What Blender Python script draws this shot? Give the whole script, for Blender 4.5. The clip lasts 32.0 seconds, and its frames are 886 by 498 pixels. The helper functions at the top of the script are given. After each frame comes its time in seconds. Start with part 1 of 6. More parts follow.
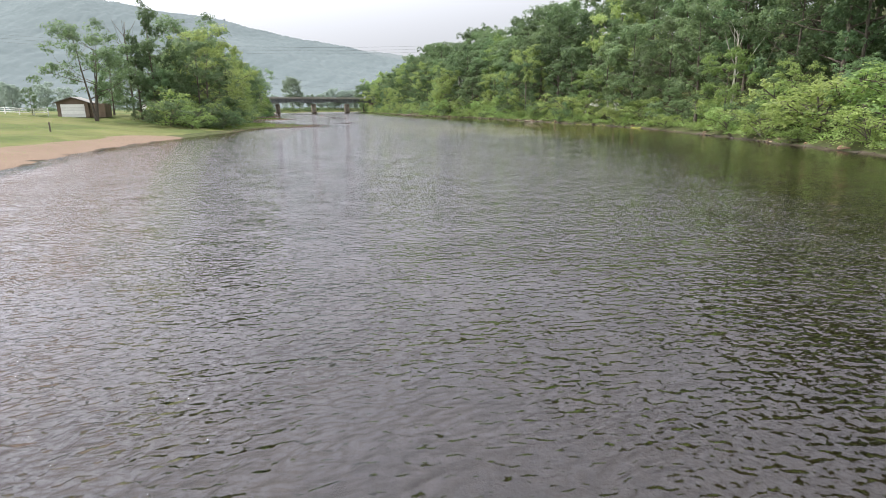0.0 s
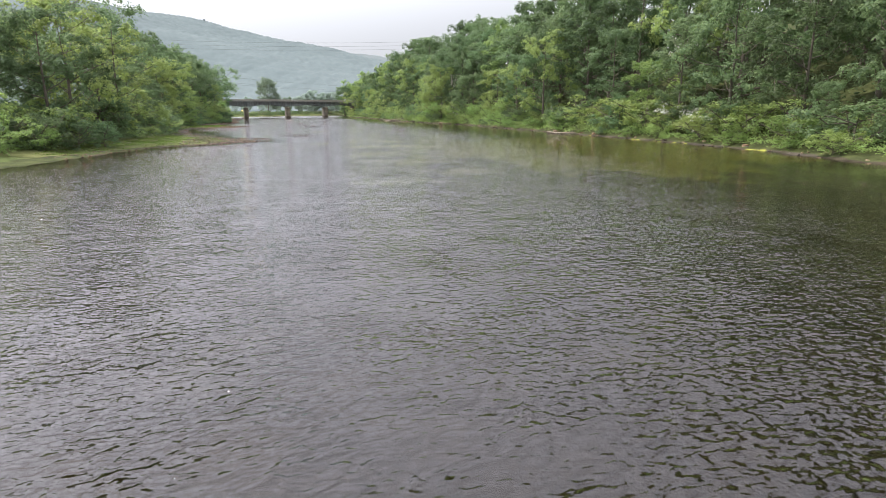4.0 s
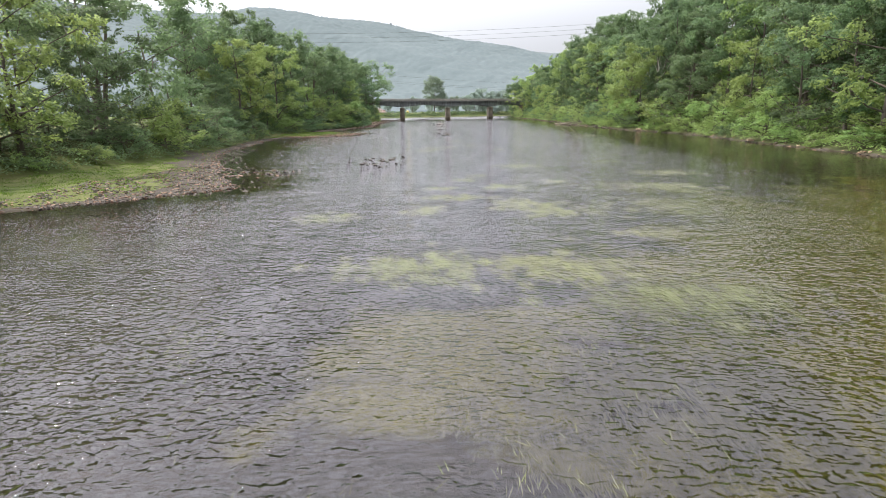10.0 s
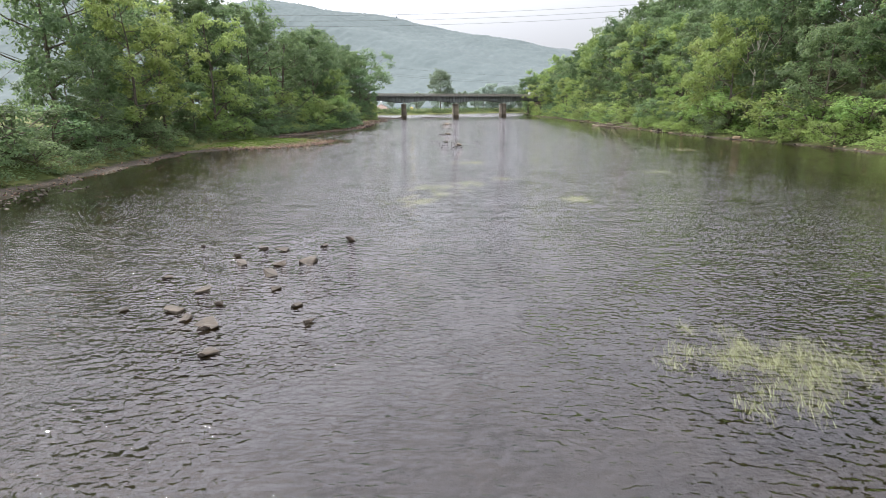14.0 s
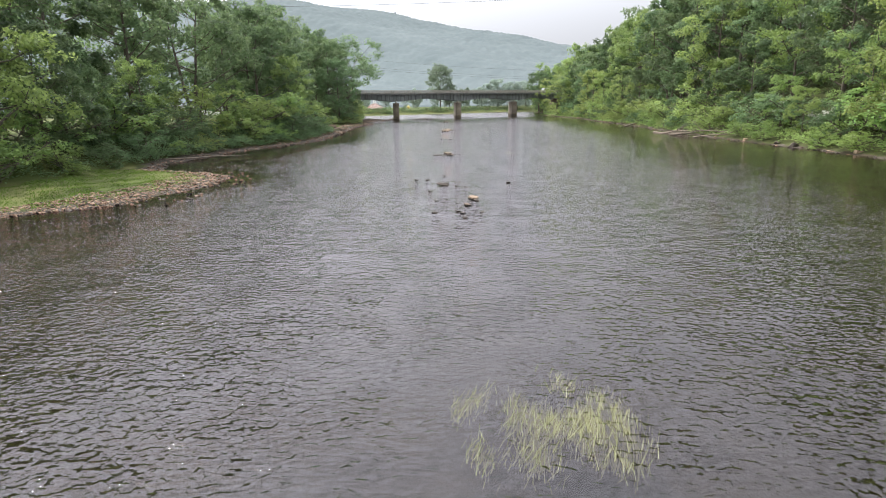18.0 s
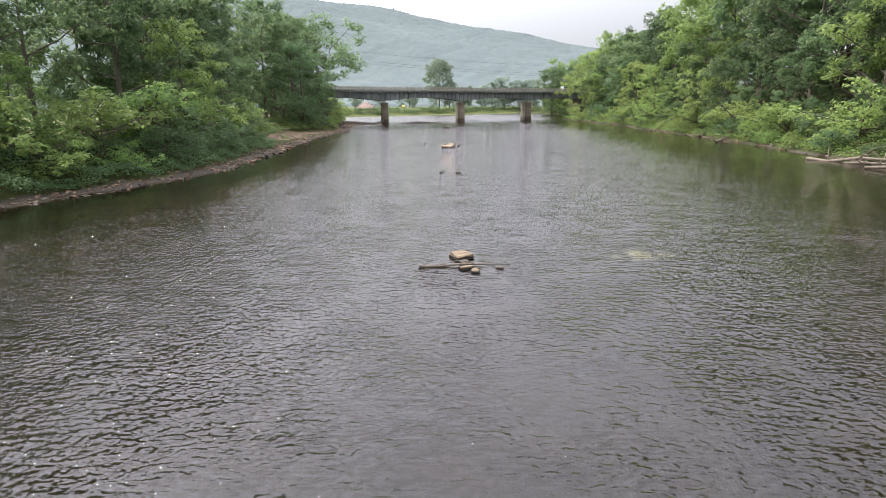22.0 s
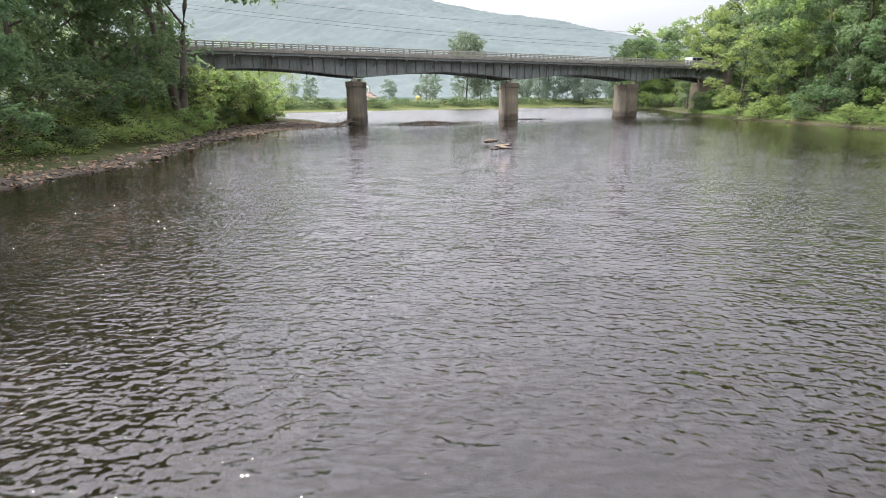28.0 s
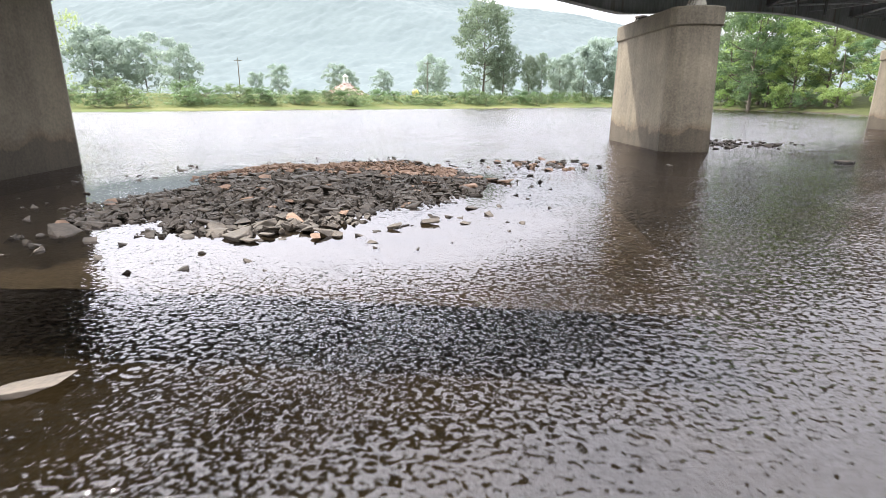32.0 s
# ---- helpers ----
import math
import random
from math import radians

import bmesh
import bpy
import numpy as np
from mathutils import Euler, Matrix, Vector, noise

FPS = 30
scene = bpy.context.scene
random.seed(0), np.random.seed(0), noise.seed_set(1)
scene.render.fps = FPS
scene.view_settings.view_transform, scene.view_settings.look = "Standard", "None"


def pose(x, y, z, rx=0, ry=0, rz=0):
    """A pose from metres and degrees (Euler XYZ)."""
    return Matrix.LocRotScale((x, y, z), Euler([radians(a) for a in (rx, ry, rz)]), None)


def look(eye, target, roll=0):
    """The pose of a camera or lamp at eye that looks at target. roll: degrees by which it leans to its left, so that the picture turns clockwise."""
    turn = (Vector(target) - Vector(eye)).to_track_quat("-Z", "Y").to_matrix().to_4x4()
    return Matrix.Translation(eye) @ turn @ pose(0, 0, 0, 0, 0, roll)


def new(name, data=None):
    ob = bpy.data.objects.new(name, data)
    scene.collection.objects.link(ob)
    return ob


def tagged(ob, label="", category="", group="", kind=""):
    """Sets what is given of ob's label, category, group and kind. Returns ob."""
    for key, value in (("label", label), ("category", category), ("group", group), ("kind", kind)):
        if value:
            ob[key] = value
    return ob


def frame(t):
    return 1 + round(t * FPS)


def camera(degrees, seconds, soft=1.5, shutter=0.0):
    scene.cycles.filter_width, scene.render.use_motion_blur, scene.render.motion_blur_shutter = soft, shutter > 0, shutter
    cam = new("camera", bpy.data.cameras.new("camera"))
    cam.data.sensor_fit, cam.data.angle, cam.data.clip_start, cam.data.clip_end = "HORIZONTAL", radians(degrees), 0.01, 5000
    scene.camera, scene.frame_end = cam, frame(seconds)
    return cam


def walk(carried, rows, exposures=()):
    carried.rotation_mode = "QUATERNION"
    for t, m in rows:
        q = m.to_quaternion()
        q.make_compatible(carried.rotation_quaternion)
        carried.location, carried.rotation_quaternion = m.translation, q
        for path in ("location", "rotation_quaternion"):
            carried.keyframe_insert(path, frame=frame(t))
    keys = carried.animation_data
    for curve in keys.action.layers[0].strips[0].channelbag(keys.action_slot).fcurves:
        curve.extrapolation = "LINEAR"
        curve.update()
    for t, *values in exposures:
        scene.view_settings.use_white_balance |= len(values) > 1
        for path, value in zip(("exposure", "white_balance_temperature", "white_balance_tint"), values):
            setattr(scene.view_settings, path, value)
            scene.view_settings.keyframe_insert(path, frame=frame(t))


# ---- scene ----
cam = camera(76.7, 32.0, soft=0.75, shutter=0.05)
PATH = [
    (0, (-13.089, -1.556, 3.696), (-12.608, 0.322, 3.204), -0.5),
    (0.5, (-12.743, 3.586, 3.655), (-12.239, 5.458, 3.164), -0.5),
    (1, (-12.07, 8.579, 3.696), (-11.562, 10.45, 3.208), -0.5),
    (1.5, (-11.126, 13.442, 3.739), (-10.616, 15.314, 3.253), -0.5),
    (2, (-9.967, 18.19, 3.895), (-9.451, 20.06, 3.409), -0.6),
    (2.5, (-8.644, 22.838, 4.042), (-8.132, 24.709, 3.556), -0.5),
    (3, (-7.206, 27.402, 4.314), (-6.709, 29.277, 3.829), -0.6),
    (3.5, (-5.696, 31.894, 4.335), (-5.168, 33.761, 3.85), -0.5),
    (5.5, (0.273, 49.396, 3.673), (0.764, 51.276, 3.199), -0.0),
    (6, (1.582, 53.706, 3.834), (2.062, 55.589, 3.358), -0.1),
    (6.5, (2.772, 58.014, 4.022), (3.23, 59.902, 3.546), -0.4),
    (7, (3.675, 62.307, 4.113), (4.098, 64.202, 3.635), -0.4),
    (7.5, (4.561, 66.65, 4.209), (4.913, 68.56, 3.729), -0.6),
    (8, (5.358, 70.972, 4.244), (5.633, 72.894, 3.764), -0.7),
    (8.5, (5.821, 75.251, 4.302), (6.018, 77.182, 3.822), -0.6),
    (9, (6.175, 79.581, 4.33), (6.286, 81.52, 3.85), -0.6),
    (9.5, (6.518, 83.796, 4.443), (6.541, 85.738, 3.962), -0.7),
    (10, (6.481, 88.102, 4.484), (6.42, 90.043, 4.005), -0.8),
    (10.5, (6.354, 92.265, 4.521), (6.263, 94.205, 4.042), -1.0),
    (11, (6.03, 96.604, 4.528), (5.943, 98.544, 4.048), -0.8),
    (11.5, (5.911, 100.828, 4.754), (5.826, 102.766, 4.268), -0.7),
    (12, (5.898, 105.079, 4.766), (5.811, 107.018, 4.281), -0.6),
    (12.5, (5.612, 110.076, 4.733), (5.532, 112.014, 4.244), -0.3),
    (13, (5.577, 114.483, 4.78), (5.493, 116.42, 4.292), -0.5),
    (13.5, (5.372, 119.415, 4.742), (5.291, 121.352, 4.252), -0.5),
    (15.5, (4.733, 140.077, 5.269), (4.648, 142.013, 4.775), -0.9),
    (16, (4.644, 145.334, 5.249), (4.56, 147.27, 4.754), -0.9),
    (16.5, (4.479, 150.488, 5.232), (4.394, 152.424, 4.736), -0.9),
    (17, (4.343, 155.663, 5.272), (4.256, 157.598, 4.776), -1.0),
    (17.5, (4.13, 160.828, 5.322), (4.043, 162.763, 4.825), -1.0),
    (18, (3.942, 166.225, 5.312), (3.855, 168.16, 4.813), -1.0),
    (18.5, (3.725, 171.587, 5.312), (3.638, 173.522, 4.813), -1.0),
    (19, (3.549, 176.718, 5.362), (3.464, 178.653, 4.865), -0.9),
    (19.5, (3.32, 181.969, 5.444), (3.238, 183.904, 4.945), -0.7),
    (20, (3.066, 187.203, 5.489), (2.985, 189.138, 4.991), -0.5),
    (20.5, (2.67, 192.487, 5.478), (2.592, 194.423, 4.982), -0.5),
    (21, (2.371, 197.764, 5.546), (2.294, 199.699, 5.048), -0.4),
    (21.5, (2.115, 203.164, 5.578), (2.038, 205.099, 5.078), -0.3),
    (22, (1.975, 208.454, 5.639), (1.897, 210.388, 5.138), -0.4),
    (22.5, (1.828, 213.768, 5.62), (1.749, 215.703, 5.119), -0.4),
    (23, (1.669, 219.613, 5.637), (1.592, 221.546, 5.132), -0.2),
    (23.5, (1.495, 226.319, 5.599), (1.417, 228.253, 5.092), -0.3),
    (24, (1.288, 233.778, 5.522), (1.21, 235.711, 5.013), -0.3),
    (24.5, (1.076, 241.812, 5.203), (1.0, 243.743, 4.687), -0.1),
    (26.5, (-0.604, 273.658, 3.746), (-0.76, 275.588, 3.244), 0.2),
    (27, (-1.182, 282.505, 3.705), (-1.347, 284.432, 3.195), -0.4),
    (27.5, (-1.957, 291.591, 3.633), (-2.122, 293.518, 3.123), -0.1),
    (28, (-2.786, 300.43, 3.586), (-2.95, 302.355, 3.069), -0.4),
    (28.5, (-3.505, 309.637, 3.381), (-3.672, 311.562, 2.864), -0.4),
    (29, (-4.383, 318.723, 3.242), (-4.548, 320.647, 2.723), -0.5),
    (29.5, (-5.099, 327.837, 3.139), (-5.265, 329.76, 2.615), -0.4),
    (30, (-5.693, 336.841, 2.971), (-5.862, 338.764, 2.446), -0.2),
    (30.5, (-6.141, 345.895, 2.803), (-6.319, 347.817, 2.277), -0.3),
    (31, (-6.641, 354.859, 2.707), (-6.824, 356.78, 2.183), -0.1),
    (31.5, (-7.147, 363.717, 2.517), (-7.338, 365.638, 1.994), -0.1),
    (32, (-7.712, 372.331, 2.302), (-7.906, 374.252, 1.783), 0.2),
]
walk(cam, [(t, look(eye, target, roll)) for t, eye, target, roll in PATH],
     exposures=((0, 0.15), (18, 0.17), (20, 0.24), (24, 0.2), (26.5, 0.33), (30, 0.42), (31, 0.52), (32, 0.85)))

# ---- light ----
SUN_AZ, SUN_EL = radians(62), radians(58)      # west of the way downstream, high in thin haze
sun_from = Vector((-math.sin(SUN_AZ) * math.cos(SUN_EL), math.cos(SUN_AZ) * math.cos(SUN_EL), math.sin(SUN_EL)))
world = bpy.data.worlds.new("sky")
scene.world = world
world.use_nodes = True
wn, wl = world.node_tree.nodes, world.node_tree.links
wn.clear()
sky = wn.new("ShaderNodeTexSky")
sky.sky_type, sky.sun_disc = "NISHITA", False
sky.sun_elevation, sky.sun_rotation = SUN_EL, -SUN_AZ
sky.altitude, sky.air_density, sky.dust_density, sky.ozone_density = 100, 1.0, 6.0, 1.0
veil = wn.new("ShaderNodeMix")
veil.data_type = "RGBA"
veil.inputs["Factor"].default_value = 0.85
back = wn.new("ShaderNodeBackground")
back.inputs["Strength"].default_value = 0.115
wout = wn.new("ShaderNodeOutputWorld")
dirs, split, lift, tone = wn.new("ShaderNodeTexCoord"), wn.new("ShaderNodeSeparateXYZ"), wn.new("ShaderNodeMapRange"), wn.new("ShaderNodeVectorMath")
lift.interpolation_type = "SMOOTHSTEP"      # a hazy overcast sky grows brighter above the horizon's murk
lift.inputs["From Min"].default_value, lift.inputs["From Max"].default_value = 0.06, 0.38
lift.inputs["To Min"].default_value, lift.inputs["To Max"].default_value = 0.98, 2.15
tone.operation = "SCALE"
tone.inputs[0].default_value = (6.75, 6.9, 7.45)
wl.new(dirs.outputs["Generated"], split.inputs[0])
wl.new(split.outputs["Z"], lift.inputs["Value"])
wl.new(lift.outputs["Result"], tone.inputs["Scale"])
# the haze glows in a wide ring round the veiled sun
glow, near_sun, ring = wn.new("ShaderNodeVectorMath"), wn.new("ShaderNodeVectorMath"), wn.new("ShaderNodeMapRange")
near_sun.operation, glow.operation, ring.interpolation_type = "DOT_PRODUCT", "SCALE", "SMOOTHSTEP"
near_sun.inputs[1].default_value = sun_from
ring.inputs["From Min"].default_value, ring.inputs["From Max"].default_value = 0.05, 0.95
ring.inputs["To Min"].default_value, ring.inputs["To Max"].default_value = 0.82, 1.8
wl.new(dirs.outputs["Generated"], near_sun.inputs[0])
wl.new(near_sun.outputs["Value"], ring.inputs["Value"])
wl.new(ring.outputs["Result"], glow.inputs["Scale"])
wl.new(tone.outputs["Vector"], glow.inputs[0])
wl.new(glow.outputs["Vector"], veil.inputs["B"])
wl.new(sky.outputs["Color"], veil.inputs["A"])
wl.new(veil.outputs["Result"], back.inputs["Color"])
wl.new(back.outputs["Background"], wout.inputs["Surface"])
sun = new("sun", bpy.data.lights.new("sun", "SUN"))
sun.data.energy, sun.data.angle, sun.data.color = 4.7, radians(2.0), (1.0, 0.95, 0.86)
sun.matrix_world = look(sun_from * 100, (0, 0, 0))


# ---- materials ----
def material(name):
    m = bpy.data.materials.new(name)
    m.use_nodes = True
    m.node_tree.nodes.clear()
    return m, m.node_tree.nodes, m.node_tree.links


def noise_tex(n, l, scale, detail=3.0, coords=None, stretch=(1, 1, 1), rough=0.55, kind="Object"):
    tc = n.new("ShaderNodeTexCoord")
    mp = n.new("ShaderNodeMapping")
    mp.inputs["Scale"].default_value = stretch
    t = n.new("ShaderNodeTexNoise")
    t.inputs["Scale"].default_value = scale
    t.inputs["Detail"].default_value = detail
    t.inputs["Roughness"].default_value = rough
    l.new(tc.outputs[kind], mp.inputs["Vector"])
    l.new(mp.outputs["Vector"], t.inputs["Vector"])
    return t


def ramp(n, l, src, stops):
    r = n.new("ShaderNodeValToRGB")
    while len(r.color_ramp.elements) < len(stops):
        r.color_ramp.elements.new(0.5)
    for e, (p, c) in zip(r.color_ramp.elements, stops):
        e.position, e.color = p, (*c, 1)
    l.new(src, r.inputs["Fac"])
    return r


def mixc(n, l, fac, a, b, blend="MIX"):
    m = n.new("ShaderNodeMix")
    m.data_type, m.blend_type = "RGBA", blend
    for key, v in (("Factor", fac), ("A", a), ("B", b)):
        if isinstance(v, (int, float)):
            m.inputs[key].default_value = v
        elif isinstance(v, tuple):
            m.inputs[key].default_value = (*v, 1)
        else:
            l.new(v, m.inputs[key])
    return m.outputs["Result"]


def solid(name, dark, light, scale=3.0, rough=0.8, metal=0.0, bump=0.3, fine=25.0, stretch=(1, 1, 1), dist=0.02, extra=None):
    """Two-scale mottled surface."""
    m, n, l = material(name)
    b = n.new("ShaderNodeBsdfPrincipled")
    o = n.new("ShaderNodeOutputMaterial")
    big = noise_tex(n, l, scale, 5, stretch=stretch)
    small = noise_tex(n, l, fine, 4, stretch=stretch)
    add = n.new("ShaderNodeMath")
    add.operation = "MULTIPLY_ADD"
    add.inputs[1].default_value = 0.45
    l.new(small.outputs["Fac"], add.inputs[0])
    half = n.new("ShaderNodeMath")
    half.operation = "MULTIPLY"
    half.inputs[1].default_value = 0.6
    l.new(big.outputs["Fac"], half.inputs[0])
    l.new(half.outputs[0], add.inputs[2])
    col = ramp(n, l, add.outputs[0], [(0.33, dark), (0.7, light)]).outputs["Color"]
    info = n.new("ShaderNodeObjectInfo")
    hsv = n.new("ShaderNodeHueSaturation")
    var = n.new("ShaderNodeMapRange")
    var.inputs["To Min"].default_value, var.inputs["To Max"].default_value = 0.82, 1.18
    l.new(info.outputs["Random"], var.inputs["Value"])
    l.new(var.outputs["Result"], hsv.inputs["Value"])
    l.new(col, hsv.inputs["Color"])
    col = hsv.outputs["Color"]
    if extra:
        col = extra(n, l, col)
    l.new(col, b.inputs["Base Color"])
    b.inputs["Roughness"].default_value, b.inputs["Metallic"].default_value = rough, metal
    bp = n.new("ShaderNodeBump")
    bp.inputs["Strength"].default_value, bp.inputs["Distance"].default_value = bump, dist
    l.new(add.outputs[0], bp.inputs["Height"])
    l.new(bp.outputs["Normal"], b.inputs["Normal"])
    l.new(b.outputs["BSDF"], o.inputs["Surface"])
    return m


def foliage(name, dark, light, through_col, spread=0.06, vary=0.35):
    """Leaves: each leaf and each plant differs a little, and light comes through them."""
    m, n, l = material(name)
    o = n.new("ShaderNodeOutputMaterial")
    geo, info = n.new("ShaderNodeNewGeometry"), n.new("ShaderNodeObjectInfo")
    col = ramp(n, l, geo.outputs["Random Per Island"], [(0.0, dark), (1.0, light)]).outputs["Color"]
    hsv = n.new("ShaderNodeHueSaturation")
    hue, val = n.new("ShaderNodeMapRange"), n.new("ShaderNodeMapRange")
    hue.inputs["To Min"].default_value, hue.inputs["To Max"].default_value = 0.5 - spread * 0.5, 0.5 + spread * 0.35
    val.inputs["To Min"].default_value, val.inputs["To Max"].default_value = 1 - vary, 1 + vary
    fr = n.new("ShaderNodeMath")
    fr.operation = "FRACT"
    ml = n.new("ShaderNodeMath")
    ml.operation = "MULTIPLY"
    ml.inputs[1].default_value = 7.31
    l.new(info.outputs["Random"], ml.inputs[0])
    l.new(ml.outputs[0], fr.inputs[0])
    l.new(info.outputs["Random"], hue.inputs["Value"])
    l.new(fr.outputs[0], val.inputs["Value"])
    l.new(hue.outputs["Result"], hsv.inputs["Hue"])
    l.new(val.outputs["Result"], hsv.inputs["Value"])
    l.new(col, hsv.inputs["Color"])
    d = n.new("ShaderNodeBsdfPrincipled")
    d.inputs["Roughness"].default_value = 0.5
    d.inputs["Specular IOR Level"].default_value = 0.25
    t = n.new("ShaderNodeBsdfTranslucent")
    mx = n.new("ShaderNodeMixShader")
    mx.inputs["Fac"].default_value = 0.5
    l.new(hsv.outputs["Color"], d.inputs["Base Color"])
    l.new(mixc(n, l, 0.55, hsv.outputs["Color"], through_col), t.inputs["Color"])
    l.new(d.outputs["BSDF"], mx.inputs[1])
    l.new(t.outputs["BSDF"], mx.inputs[2])
    l.new(mx.outputs["Shader"], o.inputs["Surface"])
    return m


WATER_IOR = 1.58
WAVE, SWELL, CHOP, LEAN = 0.050, 0.48, 0.84, 0.025     # slopes of the wavelets, of the long waves and of the fine chop; their lean upstream


def water_material():
    """Clear brown river water under wind waves of four sizes, from long low swells to fine chop."""
    m, n, l = material("river_water")
    o = n.new("ShaderNodeOutputMaterial")
    clear, gloss = n.new("ShaderNodeBsdfTransparent"), n.new("ShaderNodeBsdfGlossy")
    clear.inputs["Color"].default_value = (0.46, 0.42, 0.34, 1)
    gloss.inputs["Roughness"].default_value = 0.02
    gloss.inputs["Color"].default_value = (0.98, 0.945, 0.97, 1)
    fres = n.new("ShaderNodeFresnel")
    fres.inputs["IOR"].default_value = WATER_IOR
    mx = n.new("ShaderNodeMixShader")
    wind = n.new("ShaderNodeAttribute")      # sheltered water under the banks lies still
    wind.attribute_name = "wind"
    here = n.new("ShaderNodeTexCoord")

    def math_node(kind, x, y, z=0.0):
        m_ = n.new("ShaderNodeMath")
        m_.operation = kind
        for i, v in enumerate((x, y, z)):
            if isinstance(v, float):
                m_.inputs[i].default_value = v
            else:
                l.new(v, m_.inputs[i])
        return m_.outputs[0]

    def noise_at(shift, scale, stretch, turn, detail=1.0, bent=0.25, key="Fac"):
        mv, mp, t = n.new("ShaderNodeVectorMath"), n.new("ShaderNodeMapping"), n.new("ShaderNodeTexNoise")
        t.noise_dimensions = "2D"
        mv.inputs[1].default_value = shift
        mp.inputs["Scale"].default_value = stretch
        mp.inputs["Rotation"].default_value = (0, 0, turn)
        t.inputs["Scale"].default_value, t.inputs["Detail"].default_value, t.inputs["Roughness"].default_value = scale, detail, 0.5
        t.inputs["Distortion"].default_value = bent
        l.new(here.outputs["Object"], mv.inputs[0])
        l.new(mv.outputs["Vector"], mp.inputs["Vector"])
        l.new(mp.outputs["Vector"], t.inputs["Vector"])
        return t.outputs[key]

    def patchy(scale, low, high):
        """Cat's-paws: patches where the water is rougher or smoother."""
        r = n.new("ShaderNodeMapRange")
        r.inputs["From Min"].default_value, r.inputs["From Max"].default_value = 0.36, 0.64
        r.inputs["To Min"].default_value, r.inputs["To Max"].default_value = low, high
        l.new(noise_at((0, 0, 0), scale, (1.0, 0.7, 1), 0.3, 2.0), r.inputs["Value"])
        return r.outputs["Result"]
    gust = math_node("MULTIPLY", math_node("MULTIPLY", patchy(0.05, 0.8, 1.1), patchy(0.45, 0.7, 1.2)), wind.outputs["Fac"])

    def height(shift):
        """Wavelets with gentle backs and short steep fronts."""
        waves = noise_at(shift, 6.2, (0.56, 1.0, 1), 0.10)
        steep = n.new("ShaderNodeMapRange")
        steep.interpolation_type = "SMOOTHSTEP"
        steep.inputs["From Min"].default_value, steep.inputs["From Max"].default_value = 0.42, 0.60
        steep.inputs["To Max"].default_value = 0.13
        l.new(waves, steep.inputs["Value"])
        return math_node("ADD", waves, steep.outputs["Result"])
    step = 0.012
    level = height((0, 0, 0))
    slopes = [math_node("MULTIPLY", math_node("SUBTRACT", height(d), level), -WAVE / step) for d in ((step, 0, 0), (0, step, 0))]
    for scale, stretch, turn, across, way, detail in ((1.7, (0.36, 1.15, 1), -0.08, 0.3, SWELL, 2.0), (11.0, (0.7, 1.05, 1), 0.2, 0.75, CHOP, 2.0)):
        parts, ups = n.new("ShaderNodeSeparateXYZ"), noise_at((3.1, 7.7, 0), scale, stretch, turn, detail, 0.2, "Color")
        l.new(ups, parts.inputs[0])
        for i, amp in enumerate((across * way, way)):
            slopes[i] = math_node("MULTIPLY_ADD", math_node("SUBTRACT", parts.outputs[i], 0.5), amp, slopes[i])
    riffle = n.new("ShaderNodeAttribute")      # quick shallow water by the bridge: small close ripples in place of the longer waves
    riffle.attribute_name = "riffle"
    parts = n.new("ShaderNodeSeparateXYZ")
    l.new(noise_at((1.3, 4.1, 0), 20.0, (0.7, 1.0, 1), 0.1, 2.0, 0.2, "Color"), parts.inputs[0])
    calmer = math_node("MULTIPLY_ADD", riffle.outputs["Fac"], -0.55, 1.0)
    for i, amp in enumerate((0.75 * CHOP, CHOP)):
        quick = math_node("MULTIPLY", math_node("MULTIPLY", math_node("SUBTRACT", parts.outputs[i], 0.5), amp), riffle.outputs["Fac"])
        slopes[i] = math_node("MULTIPLY_ADD", slopes[i], calmer, quick)
    normal, unit = n.new("ShaderNodeCombineXYZ"), n.new("ShaderNodeVectorMath")
    unit.operation = "NORMALIZE"
    # a constant upstream tilt is put in, so the water mirrors higher, brighter sky
    l.new(math_node("MULTIPLY", slopes[0], gust), normal.inputs[0])
    against = n.new("ShaderNodeAttribute")
    against.attribute_name = "against"
    l.new(math_node("MULTIPLY", math_node("SUBTRACT", slopes[1], against.outputs["Fac"]), gust), normal.inputs[1])
    normal.inputs[2].default_value = 1.0
    l.new(normal.outputs[0], unit.inputs[0])
    for node in (gloss, fres):
        l.new(unit.outputs["Vector"], node.inputs["Normal"])
    l.new(fres.outputs["Fac"], mx.inputs["Fac"])
    l.new(clear.outputs["BSDF"], mx.inputs[1])
    l.new(gloss.outputs["BSDF"], mx.inputs[2])
    l.new(mx.outputs["Shader"], o.inputs["Surface"])
    return m


